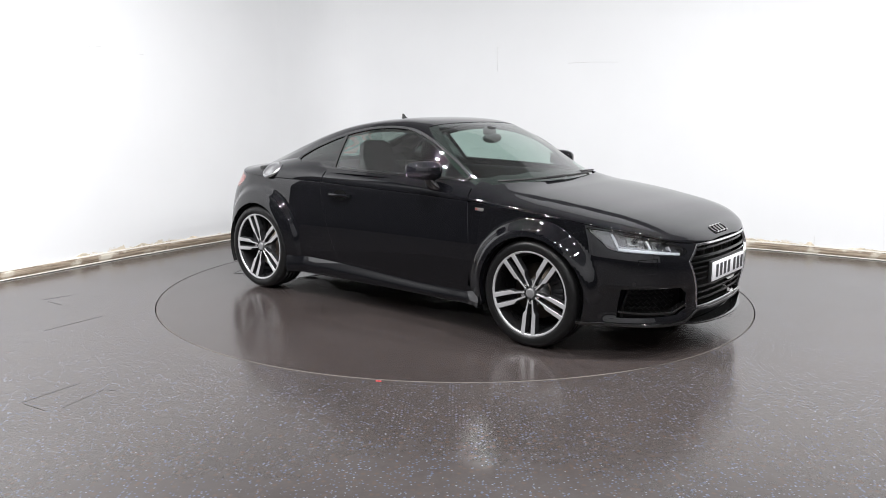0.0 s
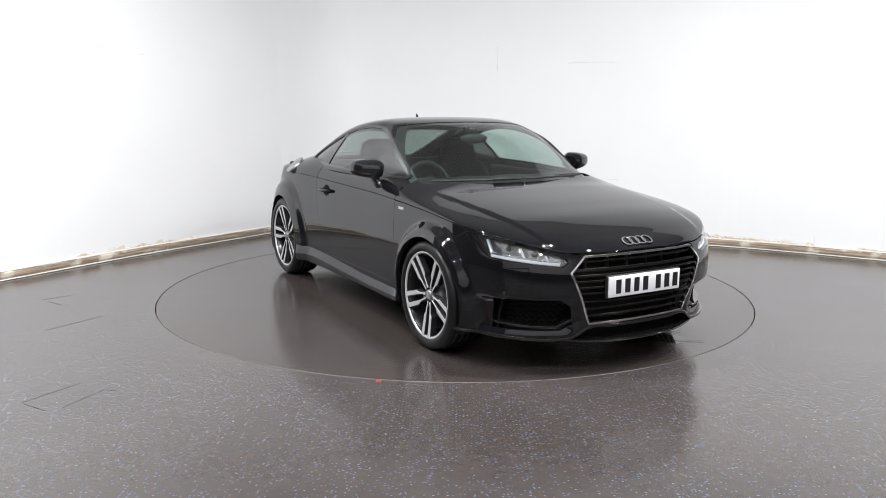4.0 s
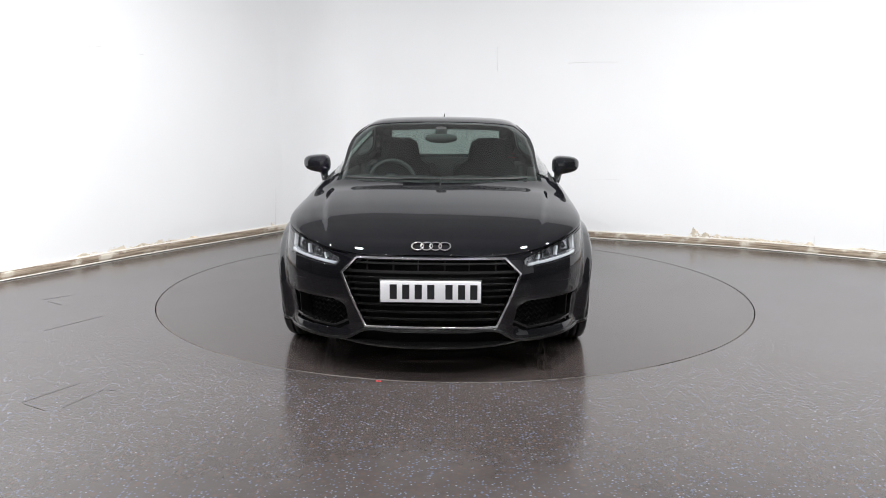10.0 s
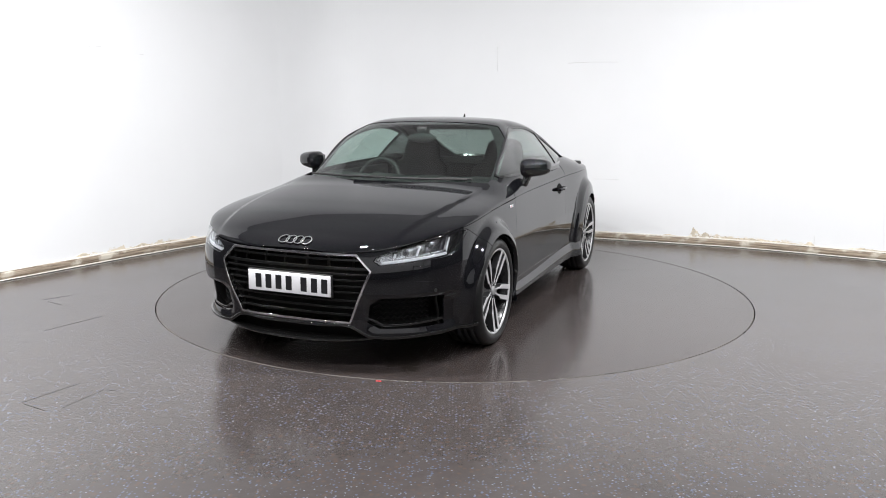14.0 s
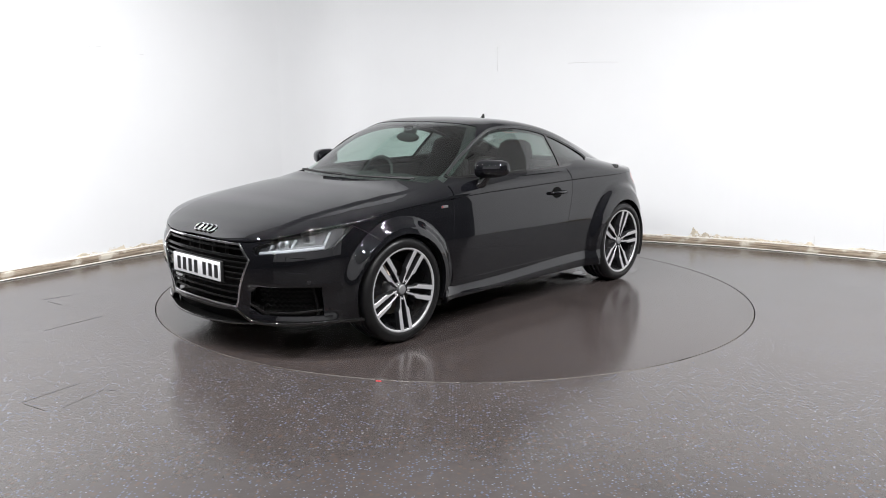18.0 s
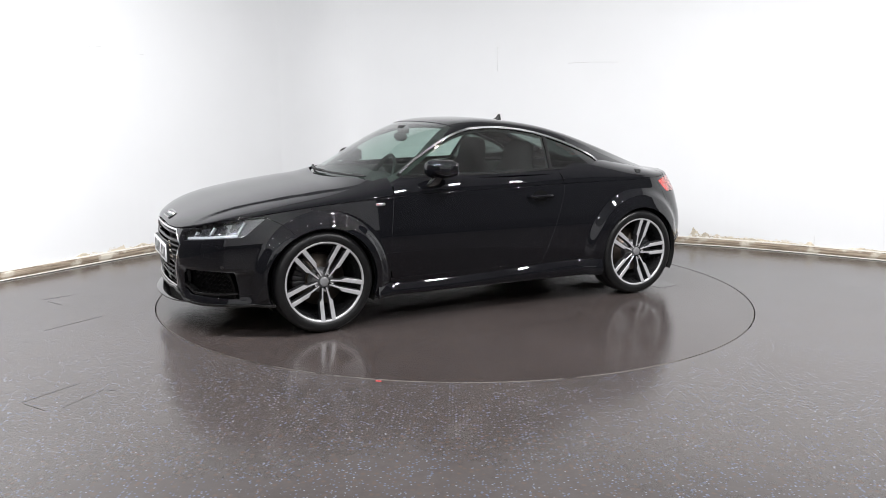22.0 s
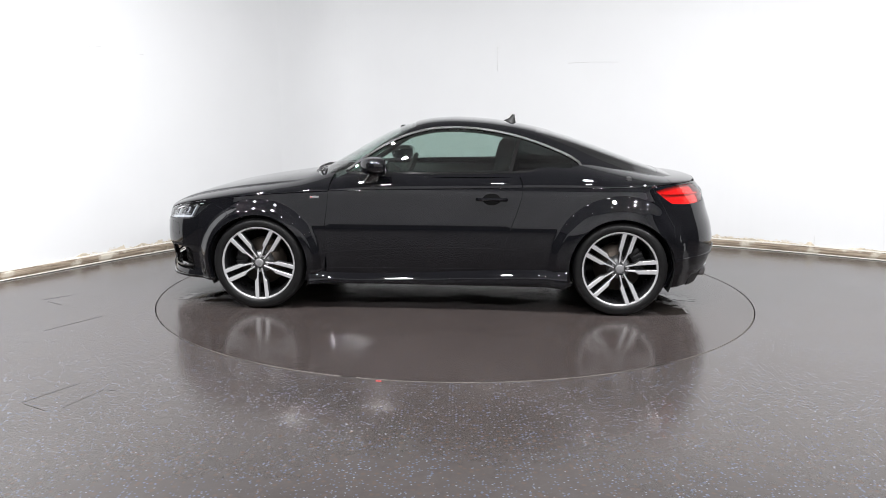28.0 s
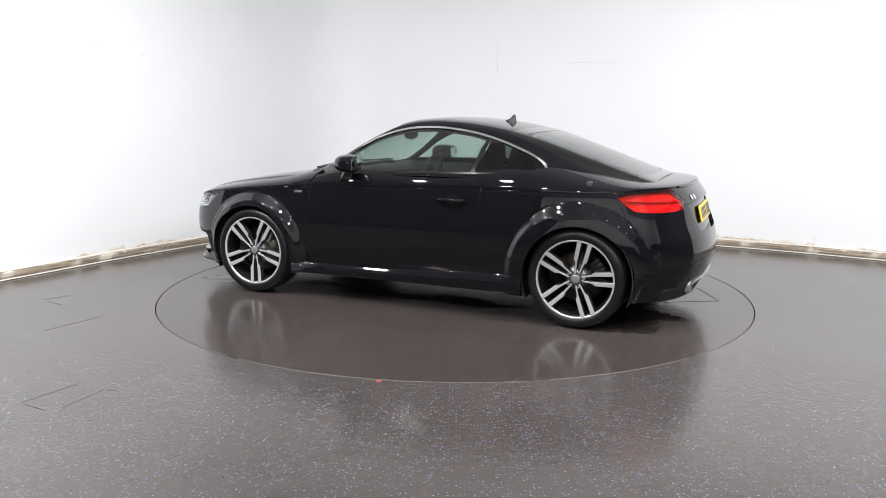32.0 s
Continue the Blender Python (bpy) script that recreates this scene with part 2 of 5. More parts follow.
def wall_strip(name, line, z0, z1, thick, material, label, category):
    """Upright sheet along a line of the plan, with thickness away from the room."""
    L = np.array(line, float)
    t = np.gradient(L, axis=0)
    t /= np.linalg.norm(t, axis=1)[:, None]
    n = np.stack([-t[:, 1], t[:, 0]], 1)
    bm = bmesh.new()
    rows = []
    for p, q in zip(L, L + n * thick):
        rows.append([bm.verts.new((*a, z)) for a, z in ((p, z0), (p, z1), (q, z1), (q, z0))])
    for a, b in zip(rows, rows[1:]):
        for k in range(4):
            bm.faces.new((a[k], a[(k + 1) % 4], b[(k + 1) % 4], b[k]))
    bm.faces.new(rows[0])
    bm.faces.new(rows[-1][::-1])
    bmesh.ops.recalc_face_normals(bm, faces=bm.faces)
    ob = part(name, bm, material, None, smooth=False)
    return tagged(ob, label, category, kind="structure")


def wall_material():
    m, nt, b = node_material("white_painted_wall")
    tc = nt.nodes.new("ShaderNodeTexCoord")
    n1 = add(nt, "ShaderNodeTexNoise", Scale=1.3, Detail=4.0)
    nt.links.new(tc.outputs["Object"], n1.inputs["Vector"])
    ramp = nt.nodes.new("ShaderNodeValToRGB")
    ramp.color_ramp.elements[0].color, ramp.color_ramp.elements[1].color = (0.742, 0.746, 0.755, 1), (0.795, 0.800, 0.810, 1)
    nt.links.new(n1.outputs[0], ramp.inputs[0])
    # damp, flaking paint low on the wall
    sep = nt.nodes.new("ShaderNodeSeparateXYZ")
    nt.links.new(tc.outputs["Object"], sep.inputs[0])
    n2 = add(nt, "ShaderNodeTexNoise", Scale=4.0, Detail=8.0, Roughness=0.7)
    nt.links.new(tc.outputs["Object"], n2.inputs["Vector"])
    mr = nt.nodes.new("ShaderNodeMapRange")
    mr.inputs["From Min"].default_value, mr.inputs["From Max"].default_value = 0.08, 0.22
    mr.inputs["To Min"].default_value, mr.inputs["To Max"].default_value = 0.0, -0.35
    nt.links.new(sep.outputs["Z"], mr.inputs["Value"])
    ad = nt.nodes.new("ShaderNodeMath")
    nt.links.new(n2.outputs[0], ad.inputs[0])
    nt.links.new(mr.outputs[0], ad.inputs[1])
    total = ad.outputs[0]
    for at, wide, most in ((2.95, 0.62, 0.19), (-2.75, 0.55, 0.13)):
        sub = nt.nodes.new("ShaderNodeMath")
        sub.operation = "SUBTRACT"
        sub.inputs[1].default_value = at
        nt.links.new(sep.outputs["X"], sub.inputs[0])
        ab = nt.nodes.new("ShaderNodeMath")
        ab.operation = "ABSOLUTE"
        nt.links.new(sub.outputs[0], ab.inputs[0])
        win = nt.nodes.new("ShaderNodeMapRange")
        win.inputs["From Min"].default_value, win.inputs["From Max"].default_value = wide * 0.6, wide
        win.inputs["To Min"].default_value, win.inputs["To Max"].default_value = most, 0.0
        nt.links.new(ab.outputs[0], win.inputs["Value"])
        plus = nt.nodes.new("ShaderNodeMath")
        nt.links.new(total, plus.inputs[0])
        nt.links.new(win.outputs[0], plus.inputs[1])
        total = plus.outputs[0]
    st = nt.nodes.new("ShaderNodeValToRGB")
    st.color_ramp.elements[0].position, st.color_ramp.elements[1].position = 0.57, 0.61
    nt.links.new(total, st.inputs[0])
    mx = nt.nodes.new("ShaderNodeMix")
    mx.data_type = "RGBA"
    mx.inputs["B"].default_value = (0.66, 0.59, 0.48, 1)
    nt.links.new(st.outputs[0], mx.inputs["Factor"])
    nt.links.new(ramp.outputs[0], mx.inputs["A"])
    nt.links.new(mx.outputs["Result"], b.inputs["Base Color"])
    b.inputs["Roughness"].default_value = 0.6
    bp = add(nt, "ShaderNodeBump", Strength=0.15, Distance=0.004)
    nt.links.new(n2.outputs[0], bp.inputs["Height"])
    nt.links.new(bp.outputs[0], b.inputs["Normal"])
    return m


def floor_material(name, depth, cool, flecks):
    """Dark vinyl, with or without blue and white flecks, and a worn, slightly wet sheen."""
    m, nt, b = node_material(name)
    tc = nt.nodes.new("ShaderNodeTexCoord")
    big = add(nt, "ShaderNodeTexNoise", Scale=0.9, Detail=5.0, Roughness=0.6)
    nt.links.new(tc.outputs["Object"], big.inputs["Vector"])
    base = nt.nodes.new("ShaderNodeValToRGB")
    base.color_ramp.elements[0].color, base.color_ramp.elements[1].color = (0.041 * depth, 0.0350 * depth * cool, 0.0335 * depth * cool, 1), (0.063 * depth, 0.0545 * depth * cool, 0.0520 * depth * cool, 1)
    mott = add(nt, "ShaderNodeTexNoise", Scale=14.0, Detail=6.0, Roughness=0.75)
    nt.links.new(tc.outputs["Object"], mott.inputs["Vector"])
    both = nt.nodes.new("ShaderNodeMath")
    nt.links.new(big.outputs[0], both.inputs[0])
    nt.links.new(mott.outputs[0], both.inputs[1])
    half = nt.nodes.new("ShaderNodeMath")
    half.operation = "MULTIPLY"
    half.inputs[1].default_value = 0.5
    nt.links.new(both.outputs[0], half.inputs[0])
    base.color_ramp.elements[0].position, base.color_ramp.elements[1].position = 0.35, 0.65
    nt.links.new(half.outputs[0], base.inputs[0])
    col = base.outputs[0]
    # flecks of mixed size, thicker in some places than in others
    thick = add(nt, "ShaderNodeTexNoise", Scale=5.0, Detail=3.0)
    nt.links.new(tc.outputs["Object"], thick.inputs["Vector"])
    for scale, size, most, paint in flecks:
        wob = add(nt, "ShaderNodeTexNoise", Scale=scale * 2.1, Detail=1.0)
        nt.links.new(tc.outputs["Object"], wob.inputs["Vector"])
        bent = nt.nodes.new("ShaderNodeVectorMath")
        bent.operation = "MULTIPLY_ADD"
        bent.inputs[1].default_value = (0.006, 0.006, 0.0)
        nt.links.new(wob.outputs["Color"], bent.inputs[0])
        nt.links.new(tc.outputs["Object"], bent.inputs[2])
        v = add(nt, "ShaderNodeTexVoronoi", Scale=scale, Randomness=1.0)
        nt.links.new(bent.outputs[0], v.inputs["Vector"])
        lt = nt.nodes.new("ShaderNodeMapRange")
        lt.inputs["From Min"].default_value, lt.inputs["From Max"].default_value = size * 1.35, size * 0.5
        nt.links.new(v.outputs["Distance"], lt.inputs["Value"])
        sel = nt.nodes.new("ShaderNodeSeparateColor")
        nt.links.new(v.outputs["Color"], sel.inputs[0])
        lim = nt.nodes.new("ShaderNodeMapRange")
        lim.inputs["From Min"].default_value, lim.inputs["From Max"].default_value = 0.35, 0.65
        lim.inputs["To Min"].default_value, lim.inputs["To Max"].default_value = most * 0.35, most
        nt.links.new(thick.outputs[0], lim.inputs["Value"])
        some = nt.nodes.new("ShaderNodeMath")
        some.operation = "LESS_THAN"
        nt.links.new(sel.outputs[0], some.inputs[0])
        nt.links.new(lim.outputs[0], some.inputs[1])
        both = nt.nodes.new("ShaderNodeMath")
        both.operation = "MULTIPLY"
        nt.links.new(lt.outputs[0], both.inputs[0])
        nt.links.new(some.outputs[0], both.inputs[1])
        mx = nt.nodes.new("ShaderNodeMix")
        mx.data_type = "RGBA"
        mx.inputs["B"].default_value = paint
        nt.links.new(both.outputs[0], mx.inputs["Factor"])
        nt.links.new(col, mx.inputs["A"])
        col = mx.outputs["Result"]
    nt.links.new(col, b.inputs["Base Color"])
    mr = nt.nodes.new("ShaderNodeMapRange")
    mr.inputs["To Min"].default_value, mr.inputs["To Max"].default_value = 0.11, 0.27
    nt.links.new(big.outputs[0], mr.inputs["Value"])
    nt.links.new(mr.outputs[0], b.inputs["Roughness"])
    # slow waves of the vinyl
    wave = add(nt, "ShaderNodeTexNoise", Scale=3.2, Detail=3.0, Roughness=0.6)
    nt.links.new(tc.outputs["Object"], wave.inputs["Vector"])
    bp = add(nt, "ShaderNodeBump", Strength=0.10, Distance=0.012)
    nt.links.new(wave.outputs[0], bp.inputs["Height"])
    nt.links.new(bp.outputs[0], b.inputs["Normal"])
    return m


WALL_M = wall_material()
FLOOR_M = floor_material("flecked_vinyl_floor", 1.06, 1.0, ((40.0, 0.40, 0.50, (0.072, 0.052, 0.043, 1)), (62.0, 0.30, 0.55, (0.082, 0.098, 0.155, 1)), (58.0, 0.22, 0.34, (0.16, 0.175, 0.215, 1))))
DISC_M = floor_material("worn_vinyl_of_turntable", 0.80, 0.95, ((34.0, 0.40, 0.45, (0.056, 0.042, 0.035, 1)), (60.0, 0.26, 0.40, (0.070, 0.074, 0.092, 1))))


def timber():
    """Raw batten: long streaks of dark and pale grain, with stains."""
    m, nt, b = node_material("raw_timber_batten")
    tc = nt.nodes.new("ShaderNodeTexCoord")
    mp = add(nt, "ShaderNodeMapping")
    mp.inputs["Scale"].default_value = (2.2, 2.2, 70.0)
    nt.links.new(tc.outputs["Object"], mp.inputs["Vector"])
    n1 = add(nt, "ShaderNodeTexNoise", Scale=1.6, Detail=6.0, Roughness=0.65)
    nt.links.new(mp.outputs[0], n1.inputs["Vector"])
    r1 = nt.nodes.new("ShaderNodeValToRGB")
    e = r1.color_ramp.elements
    e[0].position, e[0].color = 0.32, (0.13, 0.095, 0.065, 1)
    e[1].position, e[1].color = 0.68, (0.46, 0.38, 0.29, 1)
    nt.links.new(n1.outputs[0], r1.inputs[0])
    n2 = add(nt, "ShaderNodeTexNoise", Scale=5.0, Detail=5.0)
    nt.links.new(tc.outputs["Object"], n2.inputs["Vector"])
    r2 = nt.nodes.new("ShaderNodeValToRGB")
    r2.color_ramp.elements[0].position, r2.color_ramp.elements[1].position = 0.56, 0.66
    nt.links.new(n2.outputs[0], r2.inputs[0])
    mx = nt.nodes.new("ShaderNodeMix")
    mx.data_type = "RGBA"
    mx.inputs["B"].default_value = (0.60, 0.55, 0.47, 1)
    nt.links.new(r2.outputs[0], mx.inputs["Factor"])
    nt.links.new(r1.outputs[0], mx.inputs["A"])
    nt.links.new(mx.outputs["Result"], b.inputs["Base Color"])
    b.inputs["Roughness"].default_value = 0.7
    bp = add(nt, "ShaderNodeBump", Strength=0.4, Distance=0.003)
    nt.links.new(n1.outputs[0], bp.inputs["Height"])
    nt.links.new(bp.outputs[0], b.inputs["Normal"])
    return m


WOOD = timber()
PLASTER = plain("bare_broken_plaster", (0.62, 0.55, 0.44), 0.85, grain=0.45, scale=45, bump=0.6)
FLAKE = plain("lifted_white_flake", (0.78, 0.76, 0.72), 0.7, grain=0.1, scale=30)
PALE = plain("chipped_white_paint", (0.72, 0.69, 0.63), 0.6, grain=0.15, scale=30)
CRACK = plain("wall_crack_shadow", (0.66, 0.66, 0.66), 0.8)
WET = plain("water_film", (0.026, 0.0215, 0.019), 0.04, grain=0.3, scale=22, bump=0.12)
JOINT = plain("dusty_joint", (0.020, 0.018, 0.017), 0.34, grain=0.6, scale=9)
TAPE = plain("red_tape", (0.55, 0.03, 0.03), 0.5)
GROOVE = plain("dark_joint", (0.012, 0.011, 0.010), 0.7)


def build_room():
    wall_strip("wall_north", WALL, 0.0, CEIL, 0.15, WALL_M, "white painted curved studio wall with flaking paint at its foot", "wall")
    # dark band added out of view, for dark reflections low on the car
    wall_strip("unseen_wall_band", [(5.98, -0.3), (5.98, -8.58), (-5.28, -8.58), (-5.28, -8.0)], 0.0, 0.75, 0.018, plain("dark_unseen_band", (0.025, 0.025, 0.026), 0.8, grain=0.1, scale=3), "dark lower band added to the room's unseen walls", "wall")
    # unseen west side, added near-black so that the car mirrors a dark area
    wall_strip("wall_west", WEST, 0.0, CEIL, 0.15, plain("dark_unseen_side", (0.018, 0.018, 0.019), 0.6, grain=0.15, scale=4), "dark unseen west side of the room", "wall")
    # unseen east side: missing light put into a dark colour, for the car's reflections
    wall_strip("wall_east", EAST, 0.0, CEIL, 0.15, plain("dark_unlit_side", (0.05, 0.05, 0.052), 0.8, grain=0.15, scale=4), "unseen side of the room, coloured dark as if unlit", "wall")
    wall_strip("wall_south", BACK, 0.0, CEIL, 0.15, plain("pale_wall_paint", (0.72, 0.72, 0.73), 0.7, grain=0.1, scale=3), "plain pale wall of the photo room", "wall")
    # timber batten at the foot of the wall, in lengths, over a pale strip
    L = resample(WALL, 0.06)
    L = L[:int(np.argmin(np.hypot(L[:, 0] - WALL[-1][0], L[:, 1] - WALL[-1][1])))]
    L = L[(L[:, 1] > -2.0) & (L[:, 0] < 5.0)]
    t = np.gradient(L, axis=0)
    t /= np.linalg.norm(t, axis=1)[:, None]
    nn = np.stack([t[:, 1], -t[:, 0]], 1)
    runs = np.array_split(np.arange(len(L)), 5)
    foot = tagged(new("baseboard"), "worn raw timber batten along the foot of the wall", "baseboard", kind="structure")
    for run in runs:
        ids = list(run) + ([run[-1] + 1] if run[-1] + 1 < len(L) else [])
        for nm, mat, prof in (("batten", WOOD, [(0.0, 0.016), (0.013, 0.016), (0.015, 0.022), (0.022, 0.030), (0.023, 0.062), (0.018, 0.072), (0.0, 0.075)]),
                              ("foot_strip", PALE, [(0.0, 0.004), (0.026, 0.004), (0.027, 0.009), (0.024, 0.012), (0.0, 0.012)]), ("top_bead", PALE, [(0.0, 0.0755), (0.014, 0.0755), (0.012, 0.084), (0.0, 0.086)])):
            bm = bmesh.new()
            rows = []
            for q in ids:
                wob = 0.0015 * noise.noise(Vector((q * 0.31, len(prof), 0.0)))
                rows.append([bm.verts.new((L[q][0] + nn[q][0] * (a + wob), L[q][1] + nn[q][1] * (a + wob), z + wob * (z > 0.005))) for a, z in prof])
            m = len(prof)
            for a, b in zip(rows, rows[1:]):
                for k in range(m):
                    bm.faces.new((a[k], a[(k + 1) % m], b[(k + 1) % m], b[k]))
            bm.faces.new(rows[0]), bm.faces.new(rows[-1][::-1])
            bmesh.ops.recalc_face_normals(bm, faces=bm.faces)
            part(nm, bm, mat, foot, smooth=False)
    # cracks and joints of the boards, and plaster broken away above the batten
    north = bpy.data.objects["wall_north"]
    for nm, mat, proud, x0, x1, seed, peaks in (("broken_plaster", PLASTER, 0.0022, 2.40, 3.54, 3.0, ((2.508, 0.100, 0.030), (2.60, 0.042, 0.07), (2.80, 0.022, 0.12), (3.05, 0.022, 0.16), (3.30, 0.014, 0.12), (3.50, 0.040, 0.03))),
                                                ("broken_plaster", PLASTER, 0.0022, 2.20, 2.36, 5.0, ((2.27, 0.014, 0.05),)), ("broken_plaster", PLASTER, 0.0022, 3.70, 4.40, 9.0, ((3.9, 0.018, 0.1), (4.15, 0.016, 0.12))),
                                                ("broken_plaster", PLASTER, 0.0022, -3.36, -3.20, 13.0, ((-3.30, 0.030, 0.03),)), ("broken_plaster", PLASTER, 0.0022, -3.08, -2.60, 17.0, ((-2.98, 0.024, 0.06), (-2.80, 0.016, 0.08), (-2.65, 0.020, 0.03)))):
        bm = bmesh.new()
        rows = []
        for x in np.arange(x0, x1, 0.008):
            k = int(np.argmin(np.abs(L[:, 0] - x)))
            y = float(np.interp(x, L[:, 0], L[:, 1]))
            h = sum(a * math.exp(-((x - c) / w) ** 2) for c, a, w in peaks)
            h = max(0.001, h * (1.0 + 0.55 * noise.noise(Vector((x * 22, seed, 0.0))) + 0.4 * noise.noise(Vector((x * 70, seed, 4.0)))))
            q = proud + 0.001 * noise.noise(Vector((x * 40, seed, 8.0)))
            rows.append([bm.verts.new((x + nn[k][0] * o, y + nn[k][1] * o, z)) for o, z in ((-0.004, 0.080), (q, 0.080), (q + 0.002, 0.083 + h * 0.8), (q, 0.083 + h), (-0.004, 0.084 + h))])
        for a, b in zip(rows, rows[1:]):
            for k in range(4):
                bm.faces.new((a[k], a[k + 1], b[k + 1], b[k]))
        bmesh.ops.recalc_face_normals(bm, faces=bm.faces)
        part(nm, bm, mat, north, "bare plaster where the paint has broken away", smooth=False)
    rnd = random.Random(8)
    for k in range(34):
        x = rnd.choice((rnd.uniform(2.42, 3.54), rnd.uniform(2.46, 2.75), rnd.uniform(-3.36, -2.6)))
        y = float(np.interp(x, L[:, 0], L[:, 1]))
        i = int(np.argmin(np.abs(L[:, 0] - x)))
        r, z = rnd.uniform(0.004, 0.013), rnd.uniform(0.085, 0.12)
        bm = bmesh.new()
        vs = [bm.verts.new((x + t[i][0] * r * c * 1.6 + nn[i][0] * (0.0042 + 0.004 * max(0, s)), y + t[i][1] * r * c * 1.6 + nn[i][1] * (0.0042 + 0.004 * max(0, s)), z + r * s)) for c, s in ((math.cos(a + rnd.uniform(-0.3, 0.3)), math.sin(a)) for a in np.linspace(0, 2 * math.pi, 7, endpoint=False))]
        bm.faces.new(vs)
        part("paint_flake", bm, FLAKE, north, smooth=False)
    for pts, r in (([(-3.203, 0.908, 1.915), (-3.165, 0.97, 1.921), (-3.131, 1.028, 1.917)], 0.004), ([(-2.933, 1.35, 1.877), (-2.90, 1.401, 1.872)], 0.003), ([(-2.004, 2.711, 0.49), (-2.008, 2.705, 0.30), (-2.014, 2.697, 0.09)], 0.003),
                   ([(0.456, 2.819, 2.06), (0.457, 2.819, 1.93), (0.461, 2.818, 1.80)], 0.003), ([(1.20, 2.569, 1.874), (1.45, 2.476, 1.882), (1.703, 2.381, 1.878)], 0.004), ([(1.499, 2.458, 0.649), (1.62, 2.413, 0.653), (1.753, 2.363, 0.651)], 0.0035),
                   ([(3.529, 1.58, 0.09), (3.531, 1.579, 0.17), (3.529, 1.58, 0.27)], 0.003)):
        P = []
        for x, y, z in pts:
            k = np.argmin(np.hypot(L[:, 0] - x, L[:, 1] - y))
            d = (np.array([x, y]) - L[k]) @ t[k]
            P.append((*(L[k] + t[k] * d - nn[k] * r * 0.6), z))
        part("crack", tube(P, r, 6), CRACK, north)
    bm = bmesh.new()
    box_bm(bm, 0.35, -2.5, CEIL + 0.06, 12.5, 13, 0.12)
    tagged(part("ceiling", bm, plain("pale_ceiling", (0.50, 0.50, 0.50), 0.8, grain=0.05, scale=3), smooth=False), "plain grey ceiling of the photo room", "ceiling", kind="structure")
    # floor with a round opening for the turntable
    bm = bmesh.new()
    n = 160
    r0 = DISC_R + 0.008
    ring = [bm.verts.new((r0 * math.cos(2 * math.pi * i / n), r0 * math.sin(2 * math.pi * i / n), 0)) for i in range(n)]
    low = [bm.verts.new((v.co.x, v.co.y, -0.05)) for v in ring]
    out = []
    for i in range(n):
        a = 2 * math.pi * i / n
        out.append(bm.verts.new((14 * math.cos(a), 14 * math.sin(a), 0)))
    for i in range(n):
        j = (i + 1) % n
        bm.faces.new((ring[i], out[i], out[j], ring[j]))
        bm.faces.new((low[i], ring[i], ring[j], low[j]))
    bmesh.ops.recalc_face_normals(bm, faces=bm.faces)
    tagged(part("floor", bm, FLOOR_M, smooth=False), "dark flecked vinyl floor with a worn sheen", "floor", kind="structure")
    floor = bpy.data.objects["floor"]
    for nm, mat, wide, lines in (("floor_cover_joint", JOINT, 0.004, (((-2.08, -2.574), (-1.925, -2.297)), ((-1.766, -2.393), (-1.855, -2.642)), ((-2.07, -2.59), (-1.917, -2.679)), ((-1.739, -2.408), (-1.704, -2.391)))),
                                 ("floor_cover_joint", JOINT, 0.005, (((-3.025, -0.532), (-2.886, -0.384)), ((-2.959, -0.581), (-2.808, -0.677)))),
                                 ("floor_seam", JOINT, 0.003, (((-2.603, -1.345), (-2.383, -0.962)),)),
                                 ("red_mark", TAPE, 0.012, (((-0.405, -2.222), (-0.375, -2.227)),))):
        for a, b in lines:
            bm = bmesh.new()
            d = Vector((b[0] - a[0], b[1] - a[1], 0))
            box_bm(bm, (a[0] + b[0]) / 2, (a[1] + b[1]) / 2, 0.0006, d.length, wide, 0.0012, 0, Matrix.Rotation(math.atan2(d.y, d.x), 4, "Z"))
            part(nm, bm, mat, floor, smooth=False)
    bm = bmesh.new()
    bmesh.ops.create_circle(bm, cap_ends=True, segments=96, radius=DISC_R + 0.2, matrix=Matrix.Translation((0, 0, -0.05)))
    tagged(part("turntable_pit", bm, GROOVE, smooth=False), "dark pit below the turntable", "floor", kind="structure")


